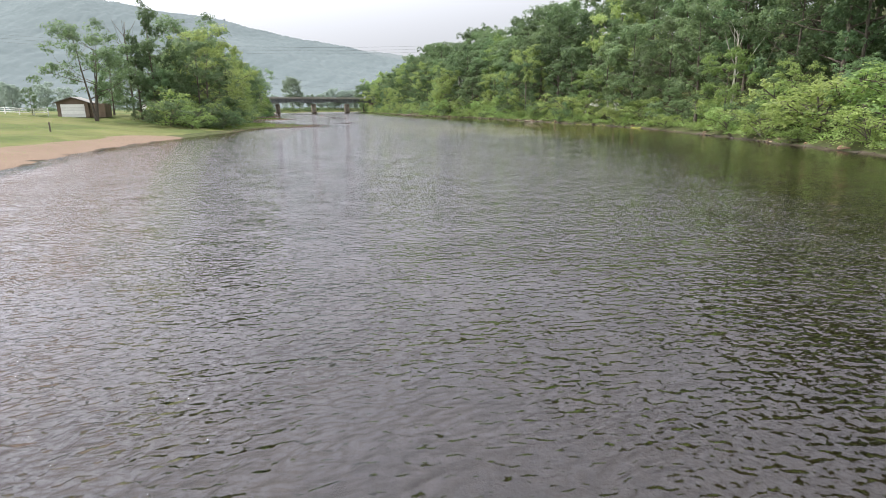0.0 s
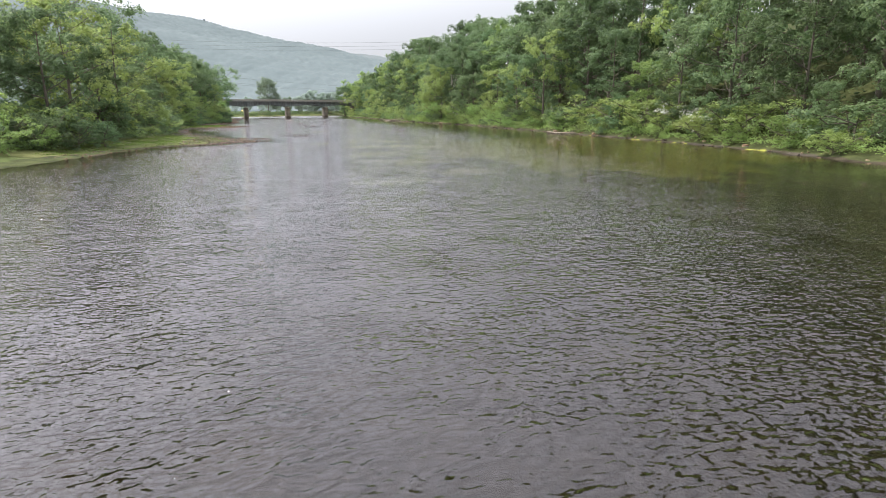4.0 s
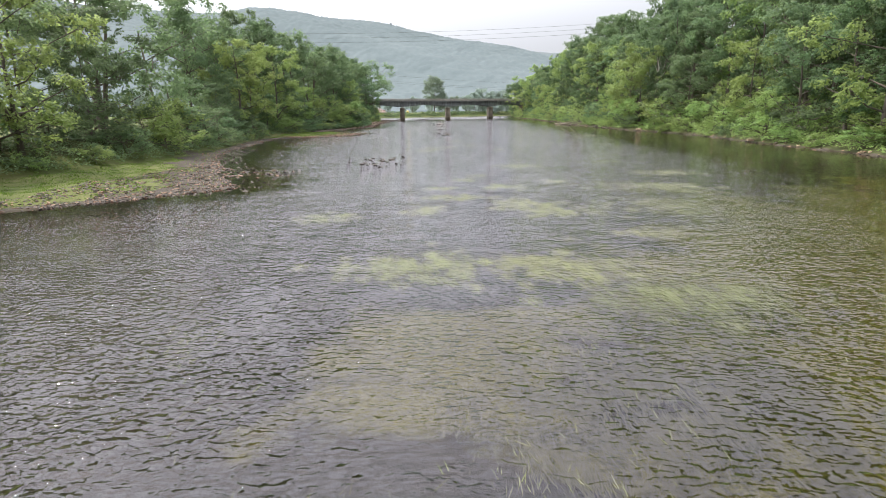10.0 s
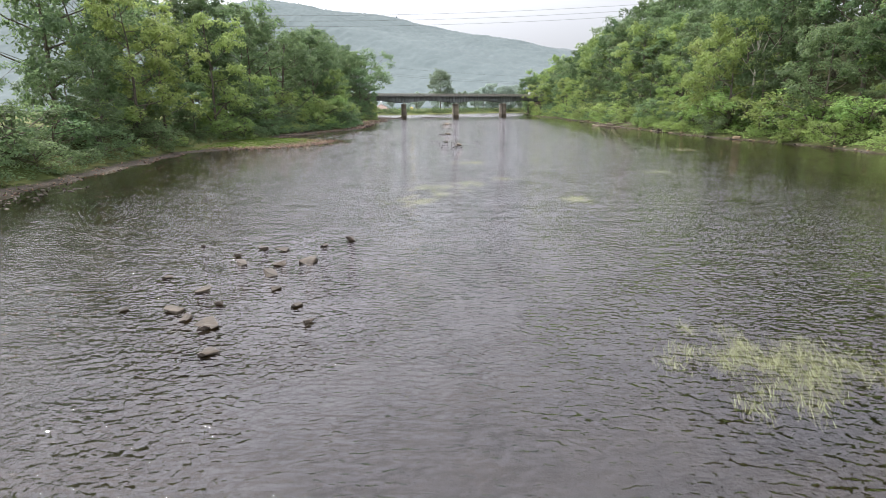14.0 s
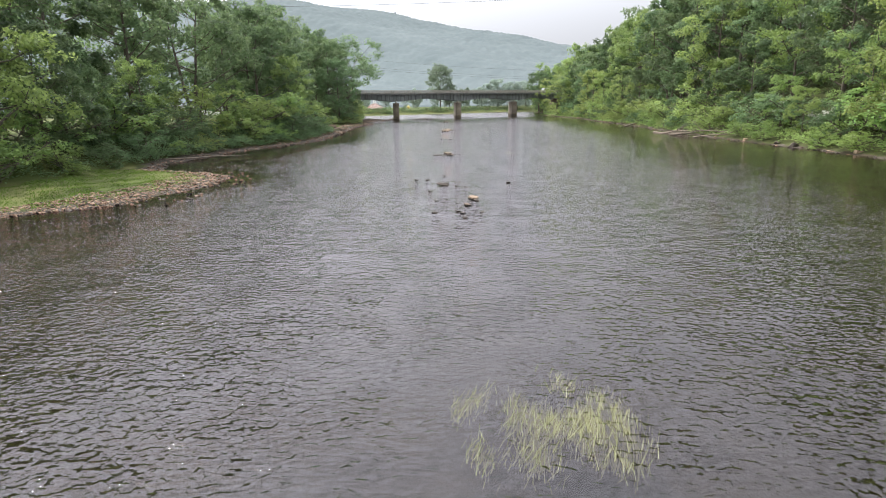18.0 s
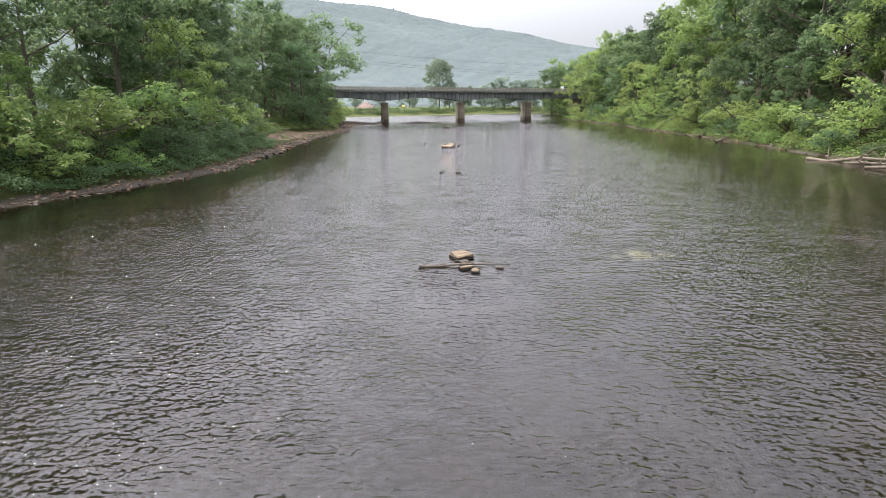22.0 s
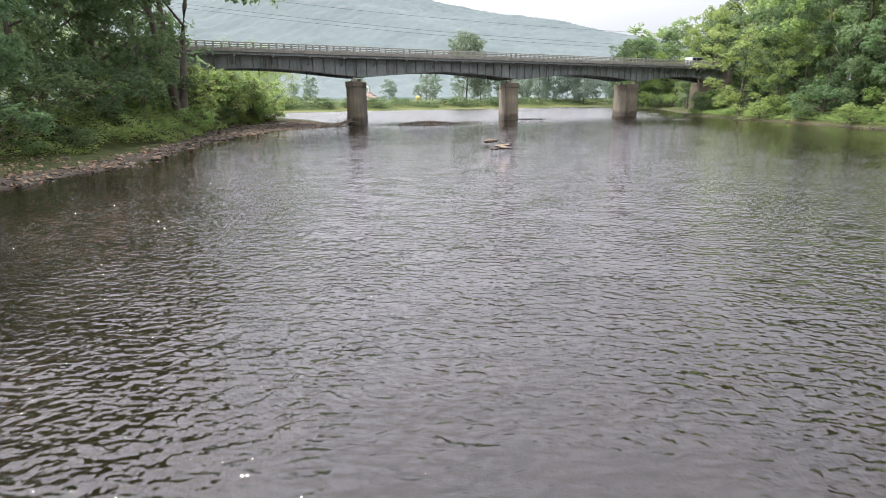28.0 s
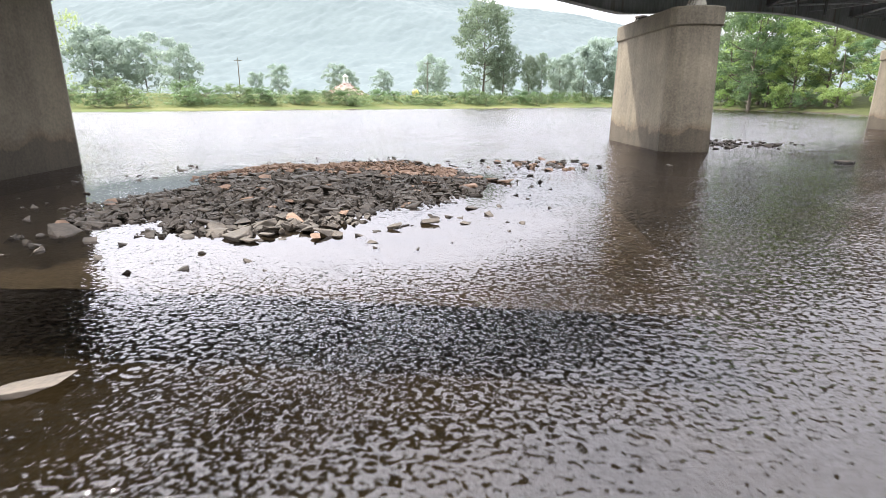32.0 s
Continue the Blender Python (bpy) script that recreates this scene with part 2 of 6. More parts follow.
def ground_material():
    """Woodland floor, meadow grass, sand and gravel, laid by the masks of the ground sheet; river mud under water."""
    m, n, l = material("valley_ground")
    o, b = n.new("ShaderNodeOutputMaterial"), n.new("ShaderNodeBsdfPrincipled")
    b.inputs["Roughness"].default_value = 0.95
    b.inputs["Specular IOR Level"].default_value = 0.15
    mott, grain, broad = noise_tex(n, l, 0.7, 5), noise_tex(n, l, 14, 4), noise_tex(n, l, 0.09, 3)
    floor_c = ramp(n, l, mott.outputs["Fac"], [(0.3, (0.030, 0.035, 0.014)), (0.7, (0.075, 0.085, 0.03))]).outputs["Color"]
    grass_a = ramp(n, l, mott.outputs["Fac"], [(0.3, (0.038, 0.066, 0.018)), (0.7, (0.078, 0.105, 0.034))]).outputs["Color"]
    grass_b = ramp(n, l, broad.outputs["Fac"], [(0.38, (0.080, 0.092, 0.028)), (0.62, (0.19, 0.165, 0.07))]).outputs["Color"]
    grass = mixc(n, l, 0.5, grass_a, grass_b)
    sand = ramp(n, l, grain.outputs["Fac"], [(0.3, (0.115, 0.080, 0.057)), (0.7, (0.215, 0.158, 0.118))]).outputs["Color"]
    gravel = ramp(n, l, grain.outputs["Fac"], [(0.35, (0.030, 0.025, 0.021)), (0.65, (0.105, 0.086, 0.072))]).outputs["Color"]
    mud = ramp(n, l, mott.outputs["Fac"], [(0.35, (0.030, 0.024, 0.016)), (0.7, (0.065, 0.053, 0.036))]).outputs["Color"]
    weedy = ramp(n, l, grain.outputs["Fac"], [(0.35, (0.17, 0.175, 0.03)), (0.65, (0.38, 0.39, 0.08))]).outputs["Color"]
    col = floor_c
    for key, c in (("lawn", grass), ("sand", sand), ("gravel", gravel), ("bed", mud), ("algae", weedy)):
        a = n.new("ShaderNodeAttribute")
        a.attribute_name = key
        ad = n.new("ShaderNodeMath")
        ad.operation = "MULTIPLY_ADD"
        ad.inputs[1].default_value = 0.7
        l.new(mott.outputs["Fac"], ad.inputs[0])
        l.new(a.outputs["Fac"], ad.inputs[2])
        mr = n.new("ShaderNodeMapRange")
        mr.inputs["From Min"].default_value, mr.inputs["From Max"].default_value = 0.75, 0.95
        l.new(ad.outputs[0], mr.inputs["Value"])
        col = mixc(n, l, mr.outputs["Result"], col, c)
    l.new(col, b.inputs["Base Color"])
    bp = n.new("ShaderNodeBump")
    bp.inputs["Strength"].default_value, bp.inputs["Distance"].default_value = 0.6, 0.05
    l.new(grain.outputs["Fac"], bp.inputs["Height"])
    l.new(bp.outputs["Normal"], b.inputs["Normal"])
    l.new(b.outputs["BSDF"], o.inputs["Surface"])
    return m


M_WATER = water_material()
M_GROUND = ground_material()
M_BARK = solid("bark", (0.05, 0.042, 0.032), (0.16, 0.135, 0.105), 2.0, 0.95, 0, 0.8, 12, (1, 1, 0.25), 0.05)
M_PALE_BARK = solid("pale_bark", (0.28, 0.26, 0.22), (0.55, 0.52, 0.46), 1.5, 0.9, 0, 0.5, 10, (1, 1, 0.3), 0.03)
M_LEAF = foliage("broad_leaves", (0.038, 0.070, 0.038), (0.130, 0.196, 0.094), (0.33, 0.46, 0.21), 0.085, 0.42)
M_LEAF_FRESH = foliage("fresh_leaves", (0.080, 0.136, 0.044), (0.215, 0.300, 0.100), (0.50, 0.64, 0.21), 0.085)
# Darker leaf tone: partly the dense trees' own, partly the wood's shade put in.
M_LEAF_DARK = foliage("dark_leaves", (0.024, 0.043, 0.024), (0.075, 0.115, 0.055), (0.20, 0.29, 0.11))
# Leaves paled and greyed: the haze across the confluence is in their colour.
M_LEAF_FAR = foliage("hazed_far_leaves", (0.25, 0.315, 0.275), (0.31, 0.375, 0.32), (0.38, 0.45, 0.36), 0.02, 0.10)
# Less haze put into the leaf colour, for the nearer far-bank trees.
M_LEAF_MID = foliage("hazed_mid_leaves", (0.105, 0.145, 0.11), (0.19, 0.245, 0.165), (0.30, 0.37, 0.23), 0.03, 0.15)
M_BLOSSOM = foliage("white_blossom", (0.55, 0.56, 0.50), (0.80, 0.80, 0.76), (0.7, 0.7, 0.6), 0.0, 0.05)
M_GRASS = foliage("grass_blades", (0.050, 0.100, 0.015), (0.115, 0.185, 0.030), (0.17, 0.25, 0.045), 0.03, 0.2)
M_WEED = foliage("water_weed", (0.20, 0.22, 0.09), (0.42, 0.43, 0.24), (0.36, 0.38, 0.18), 0.03, 0.2)
def tide_marks(n, l, col):
    """Silt and wet staining that rises unevenly from the water, and run-off streaks below the cap."""
    tc, sp = n.new("ShaderNodeTexCoord"), n.new("ShaderNodeSeparateXYZ")
    l.new(tc.outputs["Object"], sp.inputs[0])
    wob = noise_tex(n, l, 0.8, 4)
    high = n.new("ShaderNodeMath")
    high.operation = "MULTIPLY_ADD"
    high.inputs[1].default_value = -1.6
    l.new(wob.outputs["Fac"], high.inputs[0])
    l.new(sp.outputs["Z"], high.inputs[2])
    band = ramp(n, l, high.outputs[0], [(0.0, (0.42, 0.40, 0.38)), (0.12, (0.72, 0.66, 0.58)), (0.55, (1, 1, 1))])
    streak = noise_tex(n, l, 2.2, 3, stretch=(1, 1, 0.06))
    run = ramp(n, l, streak.outputs["Fac"], [(0.42, (0.62, 0.62, 0.64)), (0.56, (1, 1, 1))])
    return mixc(n, l, 0.35, mixc(n, l, 1.0, col, band.outputs["Color"], "MULTIPLY"), mixc(n, l, 1.0, mixc(n, l, 1.0, col, band.outputs["Color"], "MULTIPLY"), run.outputs["Color"], "MULTIPLY"))


M_CONCRETE = solid("pier_concrete", (0.086, 0.071, 0.052), (0.215, 0.180, 0.130), 0.45, 0.9, 0, 0.25, 11, (1, 1, 1), 0.02, tide_marks)
def rust_runs(n, l, col):
    """Rust and dirt that run down the steel in streaks."""
    streak = noise_tex(n, l, 1.6, 4, stretch=(1.4, 1.4, 0.10))
    fac = ramp(n, l, streak.outputs["Fac"], [(0.56, (0, 0, 0)), (0.68, (0.8, 0.8, 0.8))])
    return mixc(n, l, fac.outputs["Color"], col, (0.085, 0.06, 0.045))


M_STEEL = solid("painted_steel", (0.080, 0.092, 0.090), (0.235, 0.25, 0.245), 0.6, 0.6, 0.0, 0.12, 7, (1, 1, 0.25), 0.01, rust_runs)
M_STEEL_PALE = solid("chalky_steel", (0.13, 0.145, 0.145), (0.25, 0.265, 0.26), 0.8, 0.6, 0.0, 0.12, 7, (1, 1, 0.25), 0.01, rust_runs)
M_RAIL = solid("weathered_rail", (0.22, 0.20, 0.17), (0.38, 0.35, 0.30), 1.0, 0.7, 0.2, 0.1, 9)
M_SLAB = solid("deck_concrete", (0.13, 0.12, 0.105), (0.27, 0.25, 0.22), 0.7, 0.9, 0, 0.2, 8, (1, 1, 0.4))
M_ASPHALT = solid("asphalt", (0.035, 0.035, 0.037), (0.07, 0.07, 0.07), 1.0, 0.9, 0, 0.3, 30)
def wet_foot(n, l, col):
    """Stone that the river keeps wet and dark with silt, up to an uneven line a hand above the water."""
    geo, sp, wob = n.new("ShaderNodeNewGeometry"), n.new("ShaderNodeSeparateXYZ"), noise_tex(n, l, 4.0, 3)
    l.new(geo.outputs["Position"], sp.inputs[0])
    line_ = n.new("ShaderNodeMath")
    line_.operation = "MULTIPLY_ADD"
    line_.inputs[1].default_value = -0.16
    l.new(wob.outputs["Fac"], line_.inputs[0])
    l.new(sp.outputs["Z"], line_.inputs[2])
    band = n.new("ShaderNodeMapRange")
    band.inputs["From Min"].default_value, band.inputs["From Max"].default_value = -0.02, 0.03
    l.new(line_.outputs[0], band.inputs["Value"])
    return mixc(n, l, band.outputs["Result"], (0.022, 0.018, 0.014), col)


M_ROCK = solid("sandstone", (0.110, 0.078, 0.052), (0.34, 0.250, 0.170), 2.2, 0.9, 0, 0.9, 16, (1, 1, 1), 0.05, wet_foot)
M_WET_ROCK = solid("wet_stone", (0.03, 0.025, 0.020), (0.105, 0.080, 0.060), 2.0, 0.68, 0, 0.6, 12, (1, 1, 1), 0.03)
M_RED_ROCK = solid("red_stone", (0.13, 0.075, 0.05), (0.29, 0.185, 0.125), 2.0, 0.85, 0, 0.6, 12, (1, 1, 1), 0.03)
M_DRIFT = solid("driftwood", (0.075, 0.06, 0.045), (0.215, 0.175, 0.135), 3.0, 0.9, 0, 0.6, 20, (1, 1, 0.3), 0.02)
# Forest green turned grey-blue: the haze before the ridge is put into it.
M_HILL = solid("hazed_ridge", (0.078, 0.102, 0.108), (0.104, 0.130, 0.134), 0.012, 1.0, 0, 0.0, 0.12)
# The same ridge colour with still more haze put in.
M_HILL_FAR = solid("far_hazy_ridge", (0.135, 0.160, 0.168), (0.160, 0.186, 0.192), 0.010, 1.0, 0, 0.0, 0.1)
M_WALL = solid("brown_siding", (0.12, 0.085, 0.06), (0.22, 0.16, 0.12), 1.0, 0.85, 0, 0.2, 10)
M_WHITE = solid("white_paint", (0.68, 0.67, 0.64), (0.82, 0.81, 0.79), 1.0, 0.6, 0, 0.05, 10)
M_ROOF = solid("grey_shingles", (0.14, 0.13, 0.125), (0.27, 0.255, 0.24), 1.5, 0.9, 0, 0.4, 12)
M_BRICK = solid("brick_rubble", (0.20, 0.14, 0.12), (0.34, 0.26, 0.23), 1.5, 0.9, 0, 0.4, 6)
M_DARK = solid("dark_metal", (0.02, 0.02, 0.02), (0.05, 0.05, 0.05), 2.0, 0.5, 0.5, 0.05, 10)
M_POLE = solid("weathered_wood", (0.09, 0.075, 0.06), (0.20, 0.17, 0.14), 2.0, 0.9, 0, 0.4, 14, (1, 1, 0.2))
M_YELLOW = solid("yellow_paint", (0.55, 0.42, 0.10), (0.75, 0.60, 0.20), 1.0, 0.6, 0, 0.05, 8)
M_GLASS = solid("dark_glass", (0.015, 0.017, 0.02), (0.03, 0.033, 0.036), 1.0, 0.08, 0, 0.0, 5)
M_RUBBER = solid("rubber", (0.012, 0.012, 0.012), (0.03, 0.03, 0.03), 3.0, 0.9, 0, 0.1, 20)


# ---- mesh helpers ----
def mesh_np(name, verts, faces, mat, smooth=False):
    """A mesh from arrays of places and of equal-sided faces."""
    verts, faces = np.asarray(verts, np.float32), np.asarray(faces, np.int32)
    me = bpy.data.meshes.new(name)
    k = faces.shape[1]
    me.vertices.add(len(verts))
    me.vertices.foreach_set("co", verts.ravel())
    me.loops.add(faces.size)
    me.loops.foreach_set("vertex_index", faces.ravel())
    me.polygons.add(len(faces))
    me.polygons.foreach_set("loop_start", np.arange(0, faces.size, k, dtype=np.int32))
    me.polygons.foreach_set("use_smooth", np.full(len(faces), smooth))
    me.update(calc_edges=True)
    me.materials.append(mat)
    return me


def bm_mesh(name, bm, mat, smooth=False):
    bmesh.ops.recalc_face_normals(bm, faces=bm.faces)
    me = bpy.data.meshes.new(name)
    if smooth:
        for f in bm.faces:
            f.smooth = True
    bm.to_mesh(me)
    bm.free()
    me.materials.append(mat)
    return me


def part(name, bm, mat, parent, label="", at=None, smooth=False):
    me = bm if isinstance(bm, bpy.types.Mesh) else bm_mesh(name, bm, mat, smooth)
    ob = new(name, me)
    ob.parent = parent
    if at is not None:
        ob.matrix_basis = at
    return tagged(ob, label) if label else ob


def thing(name, m, label, category, group="", kind="", data=None):
    ob = new(name, data)
    ob.matrix_basis = m
    return tagged(ob, label, category, group, kind)


def box(bm, x0, y0, z0, x1, y1, z1, bevel=0.0):
    r = bmesh.ops.create_cube(bm, size=1, matrix=Matrix.LocRotScale(((x0 + x1) / 2, (y0 + y1) / 2, (z0 + z1) / 2), None, (x1 - x0, y1 - y0, z1 - z0)))
    if bevel:
        es = list({e for v in r["verts"] for e in v.link_edges})
        bmesh.ops.bevel(bm, geom=es, offset=bevel, segments=1, affect="EDGES")
    return bm


def boxed(*a, bevel=0.0):
    return box(bmesh.new(), *a, bevel=bevel)


def tube_arrays(points, radii, sides=7):
    """A tapered tube along points: places and quads."""
    pts = [Vector(p) for p in points]
    vs, fs = [], []
    for i, p in enumerate(pts):
        d = (pts[min(i + 1, len(pts) - 1)] - pts[max(i - 1, 0)]).normalized()
        a = d.orthogonal().normalized() if abs(d.z) < 0.99 else Vector((1, 0, 0))
        if abs(d.z) < 0.99:
            a = d.cross(Vector((0, 0, 1))).normalized()
        b = d.cross(a)
        for k in range(sides):
            q = 2 * math.pi * k / sides
            vs.append(p + (a * math.cos(q) + b * math.sin(q)) * radii[i])
    for i in range(len(pts) - 1):
        for k in range(sides):
            j = (k + 1) % sides
            fs.append((i * sides + k, i * sides + j, (i + 1) * sides + j, (i + 1) * sides + k))
    return vs, fs


def tubes(name, runs, mat, sides=7):
    vs, fs = [], []
    for pts, rad in runs:
        v, f = tube_arrays(pts, rad, sides)
        fs += [tuple(i + len(vs) for i in q) for q in f]
        vs += v
    return mesh_np(name, [tuple(v) for v in vs], fs, mat, True)


def leaf_arrays(rng, places, out, size, droop=0.25, wide=0.6):
    """One folded leaf at each place, its face turned outwards and up, its tip drooping."""
    n = len(places)
    face = out * 0.9 + rng.normal(0, 0.42, (n, 3))
    face[:, 2] += 0.45
    face /= np.linalg.norm(face, axis=1, keepdims=True) + 1e-9
    d = rng.normal(0, 1, (n, 3))
    d[:, 2] -= droop * 2
    d -= face * (d * face).sum(1, keepdims=True)
    d /= np.linalg.norm(d, axis=1, keepdims=True) + 1e-9
    side = np.cross(face, d)
    s = size * rng.uniform(0.6, 1.35, (n, 1))
    mid = places + d * s * 0.45
    v = np.stack([places, mid + side * s * wide * 0.5 - face * s * 0.1, places + d * s, mid - side * s * wide * 0.5 - face * s * 0.1], 1)
    return v.reshape(-1, 3), np.arange(4 * n).reshape(-1, 4)


def crown_mesh(name, rng, blobs, count, size, mat, droop=0.25):
    """Leaves on sprays: every clump (centre, radius) carries smaller tufts on its upper skin, with gaps of shade between them."""
    c = np.array([b[0] for b in blobs], float)
    r = np.array([b[1] for b in blobs], float)
    tufts = 7
    up = rng.normal(0, 1, (len(blobs), tufts, 3))
    up[..., 2] += 0.35
    up /= np.linalg.norm(up, axis=2, keepdims=True)
    tc = (c[:, None] + up * (r[:, None, None] * rng.uniform(0.55, 1.0, (len(blobs), tufts, 1))) * np.array([1.15, 1.15, 0.75])).reshape(-1, 3)
    tr = (r[:, None] * rng.uniform(0.30, 0.58, (len(blobs), tufts))).reshape(-1)
    out = up.reshape(-1, 3)
    pick = rng.choice(len(tr), count, p=(tr ** 2) / (tr ** 2).sum())
    d = rng.normal(0, 1, (count, 3))
    d /= np.linalg.norm(d, axis=1, keepdims=True)
    rad = rng.uniform(0.2, 1.0, (count, 1)) ** 0.6
    places = tc[pick] + d * rad * tr[pick, None] * np.array([1.1, 1.1, 0.72])
    v, f = leaf_arrays(rng, places, d * 0.7 + out[pick] * 0.6, size, droop)
    return mesh_np(name, v, f, mat)


def tree_parts(seed, height, width, clear, count, size, leaf, bark, lean=0.0, limbs=11, trunk=0.022, gap=1.0, stems=1):
    """Trunk and limbs, and a crown of clumps at the limbs' ends. clear: where the crown begins, as a part of the height."""
    rng = np.random.default_rng(seed)
    runs, blobs = [], []
    for stem in range(stems):
        a0 = rng.uniform(0, 6.28)
        lx, ly = lean + (0.16 * math.cos(a0) if stems > 1 else 0), 0.16 * math.sin(a0) if stems > 1 else 0
        top = height * (0.93 if stem == 0 else rng.uniform(0.7, 0.9))
        pts, rad = [], []
        bend = rng.normal(0, 0.012 * height, (8, 2)).cumsum(0) * 0.6
        for i in range(8):
            q = i / 7
            pts.append((lx * top * q + bend[i, 0] * q, ly * top * q + bend[i, 1] * q, top * q - 0.3 * (i == 0)))
            rad.append(max(0.03, height * trunk * (1.35 if i == 0 else 1.0) * (1 - 0.92 * q)) / (1 if stems == 1 else 1.25))
        runs.append((pts, rad))
        for k in range(limbs // stems):
            q = clear + (0.97 - clear) * (k + rng.uniform(0.1, 0.9)) / (limbs // stems)
            i = min(6, int(q * 7))
            w = q * 7 - i
            p0 = Vector(pts[i]).lerp(Vector(pts[i + 1]), w)
            az = k * 2.4 + rng.uniform(-0.5, 0.5)
            prof = math.sin(math.pi * min(1, max(0.08, (q - clear) / (1.04 - clear)) ** 0.75))
            reach = width * 0.5 * (0.35 + 0.75 * prof) * rng.uniform(0.7, 1.15)
            rise = reach * rng.uniform(0.25, 0.8)
            p2 = p0 + Vector((math.cos(az) * reach, math.sin(az) * reach, rise))
            p1 = p0.lerp(p2, 0.5) + Vector((0, 0, -0.06 * reach + rng.normal(0, 0.2)))
            r0 = max(0.05, rad[i] * 0.5)
            runs.append(([p0, p1, p2], [r0, r0 * 0.6, 0.03]))
            for s in range(3):
                f = (0.55, 0.8, 1.0)[s]
                base = p0.lerp(p2, f)
                tip = base + Vector(rng.normal(0, 1, 3)) * reach * 0.28
                runs.append(([p1.lerp(p2, f * 0.7), base.lerp(tip, 0.5), tip], [r0 * 0.35, r0 * 0.22, 0.02]))
                blobs.append((tuple(tip), width * 0.115 * gap * rng.uniform(0.7, 1.25)))
            blobs.append((tuple(p2), width * 0.15 * gap * rng.uniform(0.7, 1.2)))
        blobs.append((pts[-1], width * 0.14 * gap))
    return (tubes("trunk", runs, bark), crown_mesh("crown", rng, blobs, count, size, leaf))


def scaled(x, y, z, turn=0.0, s=1.0, sz=None):
    return Matrix.LocRotScale((x, y, z), Euler((0, 0, turn)), (s, s, sz or s))


# ---- the lie of the land ----
LEFT_EDGE = ((-90, -37), (0, -33), (41, -31.3), (53, -32), (71, -29.5), (89, -25), (98, -22.8), (106, -20.8), (112, -18.6), (115, -14.2), (117, -11.8), (120, -9.5), (122, -7.4), (124, -7.8),
             (127, -10.2), (131, -12), (134, -12.8), (138, -15), (142, -17), (150, -20), (157, -21.5), (170, -23.4), (180, -25), (189, -26.3), (192, -24), (194, -20), (197, -16.4), (206, -14.2), (210, -14.6), (213, -18), (216, -24), (222, -26),
             (240, -24.3), (250, -20.8), (258, -19.4), (276, -20.9), (295, -22.8), (307, -24.1), (318, -23.6), (331, -23.4), (345, -26.5), (355, -28.3), (368, -28.6), (372, -26.5), (375, -24.2), (379, -22.8), (383, -24.8), (388, -27.7), (394, -31), (400, -35), (424, -51), (440, -62), (700, -220))
LEFT_GREEN = ((-90, -40), (60, -36), (75, -33), (90, -29), (105, -26), (125, -24), (135, -22.8), (150, -23), (160, -23.8), (170, -25.4), (180, -27), (190, -28.4), (205, -28), (222, -27.2), (240, -25.8), (250, -23.2), (258, -22), (271, -22.8), (285, -24.2), (291, -29), (300, -33), (318, -33.5),
              (325, -30.5), (331, -28.4), (345, -28.8), (352, -30.5), (360, -33), (368, -35), (381, -36.8), (394, -38.6), (406, -45.5), (424, -58), (439, -66), (700, -240))
RIGHT_EDGE = ((-90, 24), (0, 25.5), (30, 27.6), (62, 37.5), (84, 42.2), (103, 43.5), (125, 44), (157, 44), (189, 45.5), (206, 43), (214, 41.3), (244, 40), (272, 39.6), (290, 41),
              (317, 41), (336, 40.8), (353, 42), (385, 39.6), (405, 38.2), (424, 37.2), (436, 42), (489, 50), (513, 44), (532, 42), (548, 44), (560, 50), (580, 400), (700, 4000))
RIDGE = ((-2600, 220), (-1200, 290), (-695, 262), (-508, 260), (-406, 243), (-286, 236), (-150, 219), (-31, 191), (115, 153), (210, 135), (300, 128), (420, 110), (900, 90), (2600, 60))


ISLE = (-12.9, 387.0)      # the stone island between the piers


def line(table, v):
    return np.interp(v, [p[0] for p in table], [p[1] for p in table])


def smooth(a, b, v):
    q = np.clip((v - a) / (b - a), 0, 1)
    return q * q * (3 - 2 * q)


